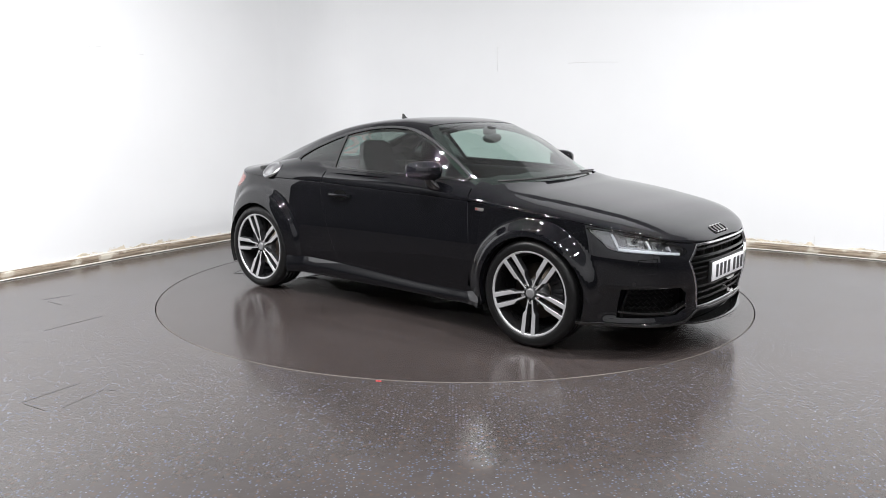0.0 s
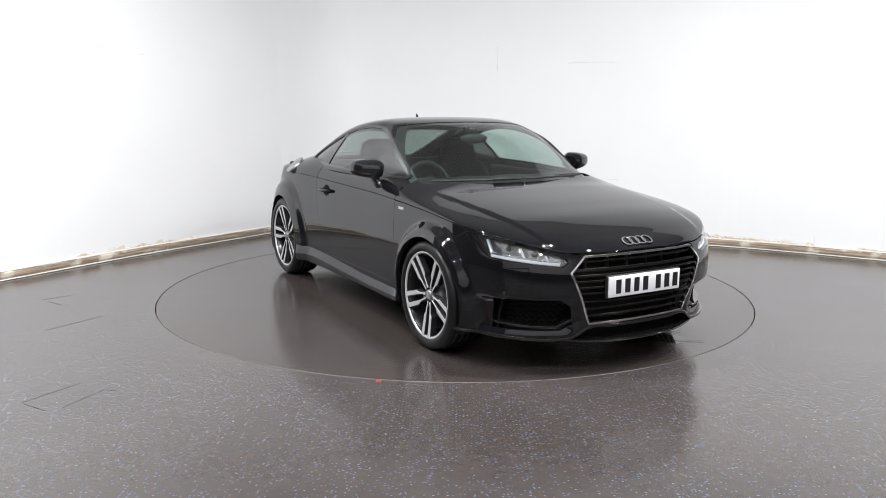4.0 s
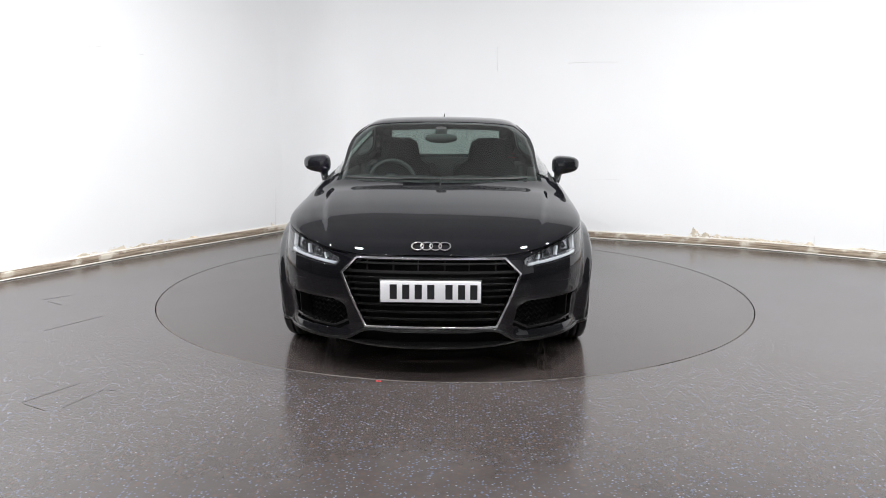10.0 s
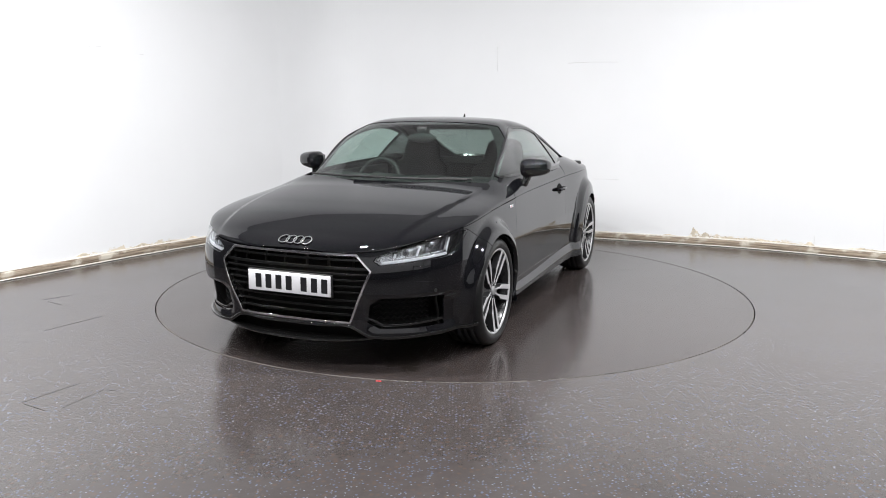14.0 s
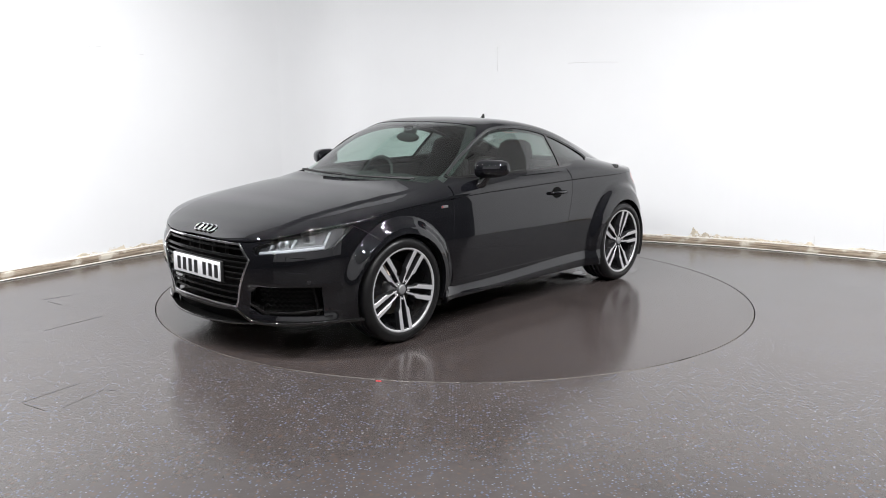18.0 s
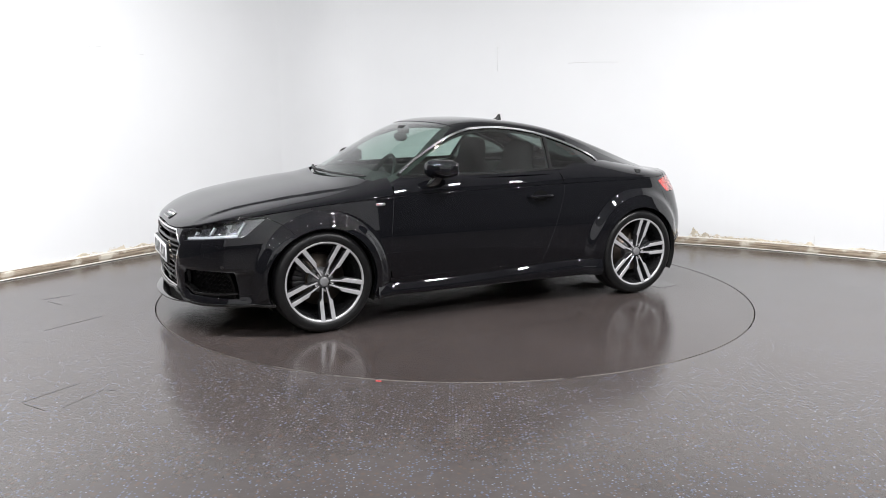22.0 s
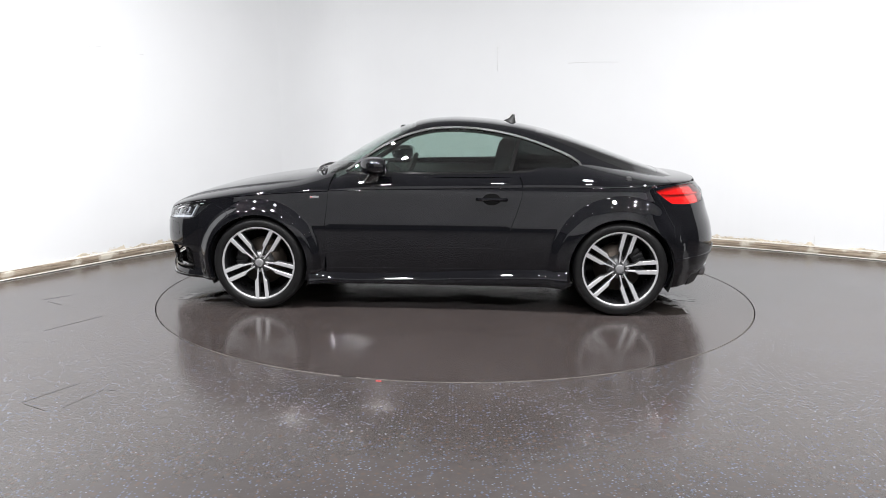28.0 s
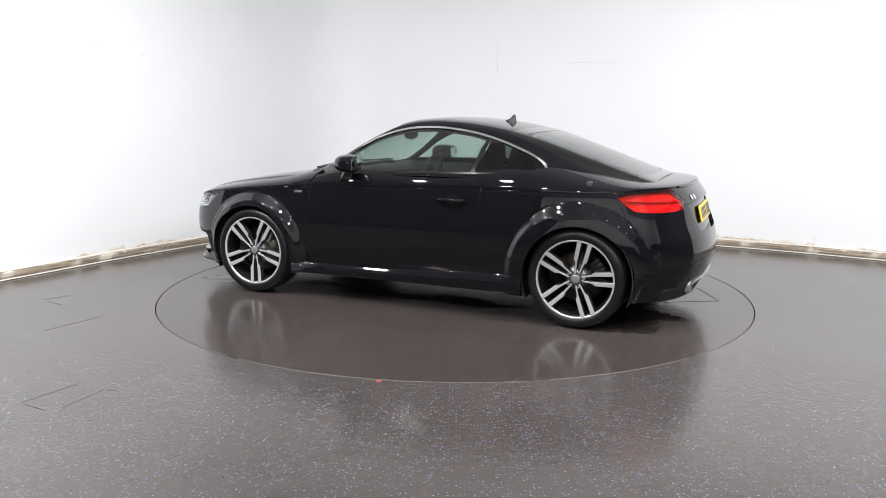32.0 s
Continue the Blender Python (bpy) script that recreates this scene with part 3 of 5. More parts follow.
def turntable():
    bm = bmesh.new()
    n = 160
    rows = [(DISC_R, -0.04), (DISC_R, -0.002), (DISC_R - 0.002, 0.0)]
    rings = [[bm.verts.new((r * math.cos(2 * math.pi * i / n), r * math.sin(2 * math.pi * i / n), z)) for i in range(n)] for r, z in rows]
    for a, b in zip(rings, rings[1:]):
        for i in range(n):
            bm.faces.new((a[i], a[(i + 1) % n], b[(i + 1) % n], b[i]))
    bm.faces.new(rings[-1])
    ob = part("turntable", bm, DISC_M, smooth=False)
    for q, (cx, cy, rx, ry, turn) in enumerate(((1.86, 0.40, 0.26, 0.10, 35), (1.66, 0.56, 0.12, 0.05, 20), (0.98, 0.30, 0.22, 0.10, 10), (0.45, 0.44, 0.42, 0.09, 4), (-0.35, 0.40, 0.38, 0.10, -5), (-1.50, 0.50, 0.16, 0.20, 15), (-1.62, 0.64, 0.13, 0.07, 40),
                                                (-1.62, 0.24, 0.22, 0.12, -20), (-1.02, 0.42, 0.20, 0.12, 8), (-1.60, -0.70, 0.14, 0.08, 10), (-0.6, -0.50, 0.40, 0.12, 0), (-1.30, -0.50, 0.22, 0.12, 0), (0.4, -0.5, 0.4, 0.1, 6), (1.70, -0.45, 0.22, 0.10, -30))):
        bm = bmesh.new()
        vs = []
        ca, sa = math.cos(math.radians(turn)), math.sin(math.radians(turn))
        for k in range(120):
            a = 2 * math.pi * k / 120
            u, v = math.cos(a), math.sin(a)
            r = 0.85 + 0.75 * noise.noise(Vector((u * 1.6 + q * 7.3, v * 1.6, 0.5))) + 0.38 * noise.noise(Vector((u * 4.5, v * 4.5 + q * 3.1, 2.0))) + 0.20 * noise.noise(Vector((u * 13, v * 13, q * 1.7)))
            r = max(0.25, r)
            vs.append(bm.verts.new((cx + rx * r * u * ca - ry * r * v * sa, cy + rx * r * u * sa + ry * r * v * ca, 0.0011 + 0.00002 * q)))
        bm.faces.new(vs)
        part("puddle", bm, WET, ob, "thin film of water left on the vinyl", smooth=False)
    for a, b in (((-1.97, -0.405), (-1.60, -0.19)), ((-1.97, -0.405), (-1.77, -0.79)), ((-1.60, -0.19), (-1.40, -0.575)), ((-1.77, -0.79), (-1.40, -0.575))):
        bm = bmesh.new()
        d = Vector((b[0] - a[0], b[1] - a[1], 0))
        box_bm(bm, (a[0] + b[0]) / 2, (a[1] + b[1]) / 2, 0.0006, d.length, 0.007, 0.0012, 0, Matrix.Rotation(math.atan2(d.y, d.x), 4, "Z"))
        part("cover_joint", bm, GROOVE, ob, smooth=False)
    rim = [(DISC_R - 0.0026, -0.03), (DISC_R + 0.001, -0.03), (DISC_R + 0.001, 0.0004), (DISC_R - 0.0026, 0.0010)]
    bm = bmesh.new()
    rg = [[bm.verts.new((r * math.cos(2 * math.pi * i / n), r * math.sin(2 * math.pi * i / n), z)) for i in range(n)] for r, z in rim]
    for p, q in zip(rg, rg[1:] + rg[:1]):
        for i in range(n):
            bm.faces.new((p[i], p[(i + 1) % n], q[(i + 1) % n], q[i]))
    part("edge_trim", bm, plain("worn_dark_edge", (0.085, 0.076, 0.068), 0.5, 0.2, grain=0.95, scale=3), ob, "thin worn steel edge of the turntable")
    return tagged(ob, "round flush vehicle turntable covered in dark flecked vinyl", "turntable")


# ---- the car's surfaces ----
def half_ellipse(m, n, a, b):
    """Arc length and the two normalised coordinates along X^m + Y^n = 1, from X = 0 to Y = 0."""
    t = np.linspace(0, 1, 12001)
    c = 0.5 - 0.5 * np.cos(math.pi * t)
    X1 = c
    Y1 = np.maximum(0, 1 - X1**m) ** (1 / n)
    Y2 = c[::-1]
    X2 = np.maximum(0, 1 - Y2**n) ** (1 / m)
    k1, k2 = X1 ** m <= 0.5, X2 ** m > 0.5
    X, Y = np.concatenate([X1[k1], X2[k2]]), np.concatenate([Y1[k1], Y2[k2]])
    s = np.concatenate([[0], np.cumsum(np.hypot(a * np.diff(X), b * np.diff(Y)))])
    return s, X, Y


WB = 1.2525
XF, XR = 1.25, -1.25
front_x = curve((0.10, 2.02), (0.16, 2.07), (0.22, 2.085), (0.30, 2.09), (0.42, 2.112), (0.53, 2.112), (0.60, 2.10), (0.66, 2.08), (0.75, 2.02), (1.0, 1.8))
rear_x = curve((0.10, -1.88), (0.20, -1.92), (0.33, -1.992), (0.45, -2.018), (0.58, -2.000), (0.72, -1.953), (0.79, -1.937), (0.84, -1.910), (0.88, -1.880), (0.92, -1.845), (1.1, -1.75))
FS, FX, FY = half_ellipse(3.6, 2.5, 0.86, 0.88)
RS, RX, RY = half_ellipse(3.5, 2.6, 0.78, 0.88)
F_TOT, R_TOT = FS[-1], RS[-1]
side_y = curve((0.10, 0.80), (0.18, 0.842), (0.24, 0.850), (0.32, 0.860), (0.45, 0.871), (0.53, 0.8750), (0.575, 0.8755), (0.62, 0.8720), (0.70, 0.8640), (0.78, 0.8555), (0.84, 0.848), (0.92, 0.825), (1.1, 0.75))
waist = curve((-2.1, 0.93), (-1.7, 0.955), (-1.25, 1.005), (-0.5, 0.998), (0.2, 0.993), (0.8, 1.0), (1.25, 1.0), (2.1, 0.985))
FLARE = {"f": (WB, 0.325, 0.455, 0.063), "r": (-WB, 0.325, 0.505, 0.046)}


def flare(x, z):
    out = 0
    for cx, cz, r, a in FLARE.values():
        d = np.hypot(x - cx, z - cz)
        out = out + a * smooth01((r - d) / 0.075) * (0.6 + 0.4 * smooth01((r - d) / 0.16)) * smooth01((0.88 - z) / 0.10)
    return out


def shell_xyz(s, z):
    """Body side, wrapped round both ends: s runs along the plan outline (equal to x between the axles)."""
    s, z = np.asarray(s, float), np.asarray(z, float)
    sf, sr = np.clip(s - XF, 0, None), np.clip(XR - s, 0, None)
    af, ar = np.where(sf > F_TOT, 2 * F_TOT - sf, sf), np.where(sr > R_TOT, 2 * R_TOT - sr, sr)
    sign = np.where((sf > F_TOT) | (sr > R_TOT), -1.0, 1.0)
    x = np.where(sf > 0, XF + (front_x(z) - XF) * np.interp(af, FS, FX), np.where(sr > 0, XR + (rear_x(z) - XR) * np.interp(ar, RS, RX), s))
    k = np.where(sf > 0, np.interp(af, FS, FY), np.where(sr > 0, np.interp(ar, RS, RY), 1.0))
    # hollow below the crease over the side intakes
    hollow = 0.022 * smooth01((0.430 - z) / 0.045) * smooth01((z - 0.205) / 0.06) * smooth01((af - 0.40) / 0.10) * smooth01((F_TOT - 0.42 - af) / 0.09)
    x = np.where(sf > 0, XF + (x - XF) * (1 - hollow), x)
    tuck = 1 - 0.055 * smooth01((-1.38 - x) / 0.40) * smooth01((z - 0.70) / 0.17)
    y = side_y(z) * waist(x) * tuck * k * (1 - hollow * (sf > 0)) + flare(x, z) * np.minimum(1, k)
    return np.stack([x, sign * y, z], -1)


def s_of_y(y, front=True):
    if front:
        return XF + float(np.interp(-abs(y) / 0.872, -FY, FS)) if y >= 0 else XF + 2 * F_TOT - float(np.interp(-abs(y) / 0.872, -FY, FS))
    return XR - float(np.interp(-abs(y) / 0.872, -RY, RS)) if y >= 0 else XR - 2 * R_TOT + float(np.interp(-abs(y) / 0.872, -RY, RS))


def s_of_x(x, z=0.7):
    if x > XF:
        return XF + float(np.interp((x - XF) / (float(front_x(z)) - XF), FX, FS))
    if x < XR:
        return XR - float(np.interp((XR - x) / (XR - float(rear_x(z))), RX, RS))
    return x


def normals(f, V, out):
    e = 0.003
    du = f(V + (e, 0)) - f(V - (e, 0))
    dv = f(V + (0, e)) - f(V - (0, e))
    n = np.cross(du, dv)
    n /= np.linalg.norm(n, axis=1)[:, None] + 1e-12
    p = f(V)
    flip = np.sum(n * out(p), 1) < 0
    n[flip] *= -1
    return p, n


def shell(V):
    return normals(lambda q: shell_xyz(q[:, 0], q[:, 1]), V, lambda p: p * (0.4, 1, 0) + (1e-4, 0, 0))


# shoulder line: height along the plan outline
S_F, S_R = XF + F_TOT, XR - R_TOT
shoulder = curve((S_R, 0.907), (-2.2, 0.907), (-1.95, 0.907), (-1.75, 0.902), (-1.55, 0.890), (-1.35, 0.880), (-1.05, 0.875), (-0.67, 0.871), (-0.29, 0.862), (0.09, 0.854), (0.48, 0.846), (0.79, 0.834),
                 (0.99, 0.824), (1.27, 0.805), (1.47, 0.787), (1.67, 0.764), (1.9, 0.730), (2.2, 0.667), (2.4, 0.655), (S_F, 0.652))
top_mid = curve((-1.88, 0.914), (-1.84, 0.921), (-1.76, 0.929), (-1.6, 0.940), (-1.3, 1.01), (-0.9, 1.10), (-0.3, 1.09), (0.5, 1.06), (0.8, 0.985), (1.0, 0.928), (1.163, 0.903), (1.531, 0.845), (1.764, 0.797), (1.95, 0.733), (2.04, 0.690), (2.09, 0.652))
TS, TX, TY = half_ellipse(2.9, 2.0, 0.85, 0.12)
T_TOT = TS[-1]
WS = np.linspace(XR - R_TOT, XF + F_TOT, 4001)
WXYZ = shell_xyz(WS, shoulder(WS))
WX = np.maximum.accumulate(WXYZ[:, 0])
T_MAX, T_MIN = float(WX[-1]) - 0.001, float(WX[0]) + 0.001


def edge_at(x):
    xc = np.clip(x, T_MIN, T_MAX)
    s = np.interp(xc, WX, WS)
    p = shell_xyz(s, shoulder(s))
    return np.abs(p[:, 1]), p[:, 2]


def deck_xyz(x, w):
    """Bonnet, shoulders and tail: w runs from one shoulder line (-T_TOT) over the middle to the other."""
    ye, ze = edge_at(x)
    a = np.clip(np.abs(w), 0, T_TOT)
    k, h = np.interp(a, TS, TX), np.interp(a, TS, TY)
    y = k * ye
    ends = smooth01((x - 0.9) / 0.3) * smooth01((2.06 - x) / 0.25)
    crown = 0.010 * ends * smooth01((0.705 - 0.04 * (x - 1.0) - 0.10 * (x - 1.0) ** 2 - y) / 0.036)
    return np.stack([x, np.sign(w) * y, ze + (top_mid(x) - 0.010 * ends - ze) * h + crown], -1)


def deck(V):
    return normals(lambda q: deck_xyz(q[:, 0], q[:, 1]), V, lambda p: p * (0, 0.2, 0) + (0, 0, 1))


def deck_w(x, y):
    ye, _ = edge_at(np.array([x]))
    return math.copysign(float(np.interp(min(1.0, abs(y) / float(ye[0])), TX, TS)), y)


# greenhouse
roof_mid = curve((-1.95, 0.86), (-1.80, 0.90), (-1.60, 0.966), (-1.363, 1.052), (-1.143, 1.133), (-0.924, 1.206), (-0.574, 1.291), (-0.269, 1.331), (-0.049, 1.338), (0.171, 1.315), (0.392, 1.243), (0.617, 1.126), (0.843, 0.996), (1.0, 0.915), (1.1, 0.87))
green_y = curve((-1.95, 0.58), (-1.6, 0.66), (-1.2, 0.745), (-0.8, 0.795), (-0.3, 0.815), (0.3, 0.797), (0.7, 0.785), (0.85, 0.78), (1.1, 0.75))
green_low = curve((-1.95, 0.84), (-1.4, 0.90), (-0.9, 0.93), (0.7, 0.90), (1.1, 0.86))
def rail_section(pts, a, b):
    """Arc length and the two normalised coordinates of the cabin's section: flat top, rounded rail, leaning flank."""
    q = spline2(pts, n=60)
    x, y = np.maximum.accumulate(q[:, 0]), np.minimum.accumulate(q[:, 1])
    return np.concatenate([[0], np.cumsum(np.hypot(a * np.diff(x), b * np.diff(y)))]), x, y


GS, GX, GY = rail_section([(0.0, 1.0), (0.18, 0.996), (0.36, 0.985), (0.52, 0.964), (0.62, 0.925), (0.682, 0.855), (0.735, 0.725), (0.785, 0.60), (0.85, 0.435), (0.93, 0.215), (1.0, 0.0)], 0.80, 0.43)
# squarer section towards the screen's pillars
PS, PX, PY = rail_section([(0.0, 1.0), (0.25, 0.999), (0.50, 0.992), (0.70, 0.975), (0.785, 0.945), (0.822, 0.88), (0.838, 0.78), (0.853, 0.63), (0.882, 0.43), (0.935, 0.21), (1.0, 0.0)], 0.80, 0.43)
G_TOT = GS[-1]
PS = PS * (G_TOT / PS[-1])


def bend(x, y):
    return x + 0.34 * y * y * smooth01((x + 0.1) / 0.5) - 0.13 * y * y * smooth01((-0.5 - x) / 0.6)


def green_xyz(x, w):
    a = np.clip(np.abs(w), 0, G_TOT)
    f = smooth01(np.asarray(x, float) / 0.45)
    k = np.interp(a, GS, GX) * (1 - f) + np.interp(a, PS, PX) * f
    h = np.interp(a, GS, GY) * (1 - f) + np.interp(a, PS, PY) * f
    y = np.sign(w) * k * green_y(x)
    lo = green_low(x)
    return np.stack([x, y, lo + np.maximum(0.004, roof_mid(bend(x, y)) - lo) * h], -1)


def green(V):
    return normals(lambda q: green_xyz(q[:, 0], q[:, 1]), V, lambda p: p * (0, 0.5, 0) + (0, 0, 1))


def green_w(x, y=None, z=None):
    """The section coordinate at x of the point with that y, or that height on the side."""
    w = np.linspace(0.0, G_TOT, 1500)
    p = green_xyz(np.full(1500, x), w)
    if y is not None:
        return math.copysign(float(np.interp(abs(y), np.maximum.accumulate(p[:, 1]), w)), y)
    return float(np.interp(-z, -p[:, 2], w))


def band(pts, half):
    """Outline of a strip of that half width along points of a surface."""
    P = np.array(pts, float)
    t = np.gradient(P, axis=0)
    t /= np.linalg.norm(t, axis=1)[:, None]
    n = np.stack([-t[:, 1], t[:, 0]], 1)
    return np.vstack([P + n * half, (P - n * half)[::-1]])


# ---- outlines of panels ----
def arch(cx, r, a0, a1, n=24):
    return [(cx + r * math.cos(math.radians(a0 + (a1 - a0) * i / n)), 0.325 + r * math.sin(math.radians(a0 + (a1 - a0) * i / n))) for i in range(n + 1)]


def shoulder_pts(s0, s1, n=20, drop=0.0):
    return [(s, float(shoulder(s)) - drop) for s in np.linspace(s0, s1, n)]


def side_pair(name, pieces, material, parent, label=""):
    """The same panel on both sides of the car."""
    shell_mesh(name, [patch(**p) for p in pieces], material, parent, label)
    shell_mesh(name, [patch(mirror=True, **p) for p in pieces], material, parent, label)


ARCH_R = 0.347


def hexagon(shrink=0.0):
    pts = [(0.395, 0.648), (0.480, 0.562), (0.363, 0.268), (-0.363, 0.268), (-0.480, 0.562), (-0.395, 0.648)]
    P = np.array([np.array(p) for p in pts])
    if area2(P) < 0:
        P = P[::-1]
    return inset(P, shrink) if shrink else P


def to_s(yz, front=True):
    return np.array([(s_of_y(y, front), z) for y, z in yz])


def build_car():
    car = tagged(new("car"), "black two-door sports coupe with machined alloy wheels, parked on the turntable", "car")
    body(car)
    glasshouse(car)
    lamps(car)
    grille(car)
    fittings(car)
    cabin(car)
    for x, y, side, turn in ((WB, 0.790, 1, -4.5), (-WB, 0.782, 1, -22.5), (WB, -0.790, -1, 0), (-WB, -0.782, -1, 18)):
        wheel(car, x, y, side, turn)
    return car


LIP = [(1.55, 0.206), (1.9, 0.200), (s_of_y(0.51), 0.196), (s_of_y(0.468), 0.200), (s_of_y(0.374), 0.249), (S_F - 0.2, 0.251)]
lip_z = curve(*LIP, (S_F, 0.251), *[(2 * S_F - q, z) for q, z in LIP[::-1]])


def body(car):
    # front bumper: both sides in one piece round the nose, with the grille and the lamps cut out
    low = [(s, float(lip_z(s))) for s in np.linspace(s_of_x(1.25 + 0.33), 2 * S_F - s_of_x(1.25 + 0.33), 40)]
    archL = arch(WB, ARCH_R, -20, 62, 14)
    top_in = 0.006
    left_edge = [(s_of_x(x), z) if x > XF else (x, z) for x, z in archL]
    seam = [(s_of_x(1.50), 0.70), (s_of_x(1.62), 0.752)]
    top = [(s, float(shoulder(s)) - top_in) for s in np.linspace(s_of_x(1.66), S_F, 24)]
    half = left_edge + seam + top
    mir = [(2 * S_F - s, z) for s, z in half[::-1]]
    outline = half + mir[1:] + low[::-1][1:-1]
    shell_mesh("front_bumper", [patch(outline, shell, h=0.017, holes=[to_s(hexagon()), HEAD, HEAD_R, INTAKE, [(2 * S_F - s, z) for s, z in INTAKE], WASHER, [(2 * S_F - s, z) for s, z in WASHER]], depth=0.03)], PAINT, car)
    # wings between bumper, bonnet edge and door
    wing = [(s_of_x(x), z) if x > XF else (x, z) for x, z in arch(WB, ARCH_R, 62, 197, 26)] + [(0.90, 0.20), (0.80, 0.20), (0.785, 0.40), (0.785, 0.60), (0.77, 0.72)] + shoulder_pts(0.76, s_of_x(1.66), 24, 0.004) + seam[::-1]
    side_pair("front_wing", [dict(poly=wing, surf=shell, h=0.013, depth=0.03)], PAINT, car)
    # doors: side panel and the strip above the shoulder line
    front_edge = [(0.785, 0.40), (0.785, 0.60), (0.77, 0.72)]
    door = [(0.775, 0.30)] + front_edge + shoulder_pts(0.76, -0.585, 30) + [(-0.575, 0.80), (-0.545, 0.70), (-0.50, 0.58), (-0.44, 0.42), (-0.39, 0.31)]
    xs = np.linspace(0.755, -0.582, 40)
    strip = [(x, T_TOT - 0.0005) for x in xs] + [(x, deck_w(x, 0.775)) for x in np.linspace(-0.537, 0.735, 40)]
    side_pair("door", [dict(poly=door, surf=shell, h=0.03, depth=0.03), dict(poly=strip, surf=deck, h=0.02, depth=0.02)], PAINT, car)
    # rear quarters
    quarter = [(-0.39, 0.31), (-0.44, 0.42), (-0.50, 0.58), (-0.545, 0.70), (-0.575, 0.80)] + shoulder_pts(-0.585, s_of_x(-1.485), 26) + [(s_of_x(-1.490), 0.850), (s_of_x(-1.525), 0.79), (s_of_x(-1.60), 0.62), (s_of_x(-1.585), 0.43)] + [(s_of_x(x), z) if x < XR else (x, z) for x, z in arch(-WB, ARCH_R, 162, -20, 30)] + [(-0.90, 0.20), (-0.40, 0.22)]
    xs = np.concatenate([np.linspace(-0.585, -1.595, 30)])
    upper = [(x, T_TOT - 0.0005) for x in xs] + [(x, deck_w(x, 0.50)) for x in np.linspace(-1.58, -1.45, 5)] + [(x, deck_w(x, 0.60)) for x in np.linspace(-1.3, -1.1, 5)] + [(x, deck_w(x, 0.74)) for x in np.linspace(-0.9, -0.54, 8)]
    side_pair("rear_quarter_panel", [dict(poly=quarter, surf=shell, h=0.013, depth=0.03), dict(poly=upper, surf=deck, h=0.025, depth=0.02)], PAINT, car)
    # cowl corner between bonnet and door
    cowl = [(x, T_TOT - 0.0005) for x in np.linspace(1.0, 0.76, 8)] + [(x, deck_w(x, 0.68)) for x in np.linspace(0.74, 0.98, 6)]
    side_pair("cowl_corner", [dict(poly=cowl, surf=deck, h=0.02, depth=0.02)], PAINT, car)
    # rear bumper and tail
    half = [(s_of_x(x), z) for x, z in arch(-WB, ARCH_R, 200, 162, 12)] + [(s_of_x(-1.585), 0.43), (s_of_x(-1.60), 0.62), (s_of_x(-1.525), 0.79), (s_of_x(-1.490), 0.850)] + [(s, float(shoulder(s)) - 0.004) for s in np.linspace(s_of_x(-1.485), S_R, 24)]
    mir = [(2 * S_R - s, z) for s, z in half[::-1]]
    low = [(s, 0.19) for s in np.linspace(2 * S_R - s_of_x(-1.60), s_of_x(-1.60), 40)]
    shell_mesh("rear_bumper", [patch(half + mir[1:] + low[1:-1], shell, h=0.035, depth=0.045, holes=[TAIL, [(2 * S_R - s, z) for s, z in TAIL], RECESS])], PAINT, car)
    # bonnet
    cow = [(0.99 - 0.33 * y * y, deck_w(0.99 - 0.33 * y * y, y)) for y in np.linspace(-0.70, 0.70, 30)]
    e = T_TOT - 0.0005
    bon = cow + [(x, e) for x in np.linspace(1.0, T_MAX - 0.004, 60)] + [(x, -e) for x in np.linspace(T_MAX - 0.004, 1.0, 60)]
    shell_mesh("bonnet", [patch(bon, deck, h=0.018, depth=0.012)], PAINT, car)
    # tailgate deck behind the rear window
    tail = [(x, T_TOT - 0.001) for x in np.linspace(-1.60, T_MIN + 0.004, 24)]
    tail = tail + [(x, -w) for x, w in tail[::-1]] + [(-1.585, deck_w(-1.585, y)) for y in np.linspace(-0.6, 0.6, 10)]
    shell_mesh("tailgate", [patch(tail, deck, h=0.03, depth=0.015)], PAINT, car)
    # sills
    for sd in (1, -1):
        bm = bmesh.new()
        rows = []
        for x in np.linspace(0.895, -0.895, 28):
            k = smooth01((0.5 - x) / 1.2)
            e = smooth01((abs(x) - 0.80) / 0.10)
            yb = float(side_y(0.29) * waist(x) + flare(x, 0.29))
            prof = [(yb - 0.012, 0.272 + 0.050 * k), (yb + 0.003, 0.256 + 0.050 * k), (yb + 0.014 + 0.008 * k, 0.226 + 0.034 * k), (yb + 0.019 + 0.008 * k, 0.218 + 0.032 * k), (yb + 0.010, 0.188), (yb - 0.06, 0.178)]
            rows.append([bm.verts.new((x, sd * (y - 0.014 * e * (q in (2, 3))), z)) for q, (y, z) in enumerate(prof)])
        for a, b in zip(rows, rows[1:]):
            for k in range(5):
                bm.faces.new((a[k], a[k + 1], b[k + 1], b[k]))
        bm.faces.new(rows[0]), bm.faces.new(rows[-1])
        bmesh.ops.recalc_face_normals(bm, faces=bm.faces)
        ob = part("sill", bm, PAINT, car)
        ob.data.set_sharp_from_angle(angle=math.radians(50))
    side_pair("rocker_panel", [dict(poly=[(0.80, 0.20), (0.783, 0.30), (-0.39, 0.31), (-0.40, 0.20)], surf=shell, h=0.03, depth=0.03)], PAINT, car)
    # floor pan and wheel housings
    bm = bmesh.new()
    box_bm(bm, 0.05, 0, 0.20, 3.4, 1.15, 0.08, 0.02)
    box_bm(bm, 0.0, 0, 0.22, 1.6, 1.62, 0.09, 0.02)
    box_bm(bm, 1.78, 0, 0.22, 0.36, 0.95, 0.05, 0.02)
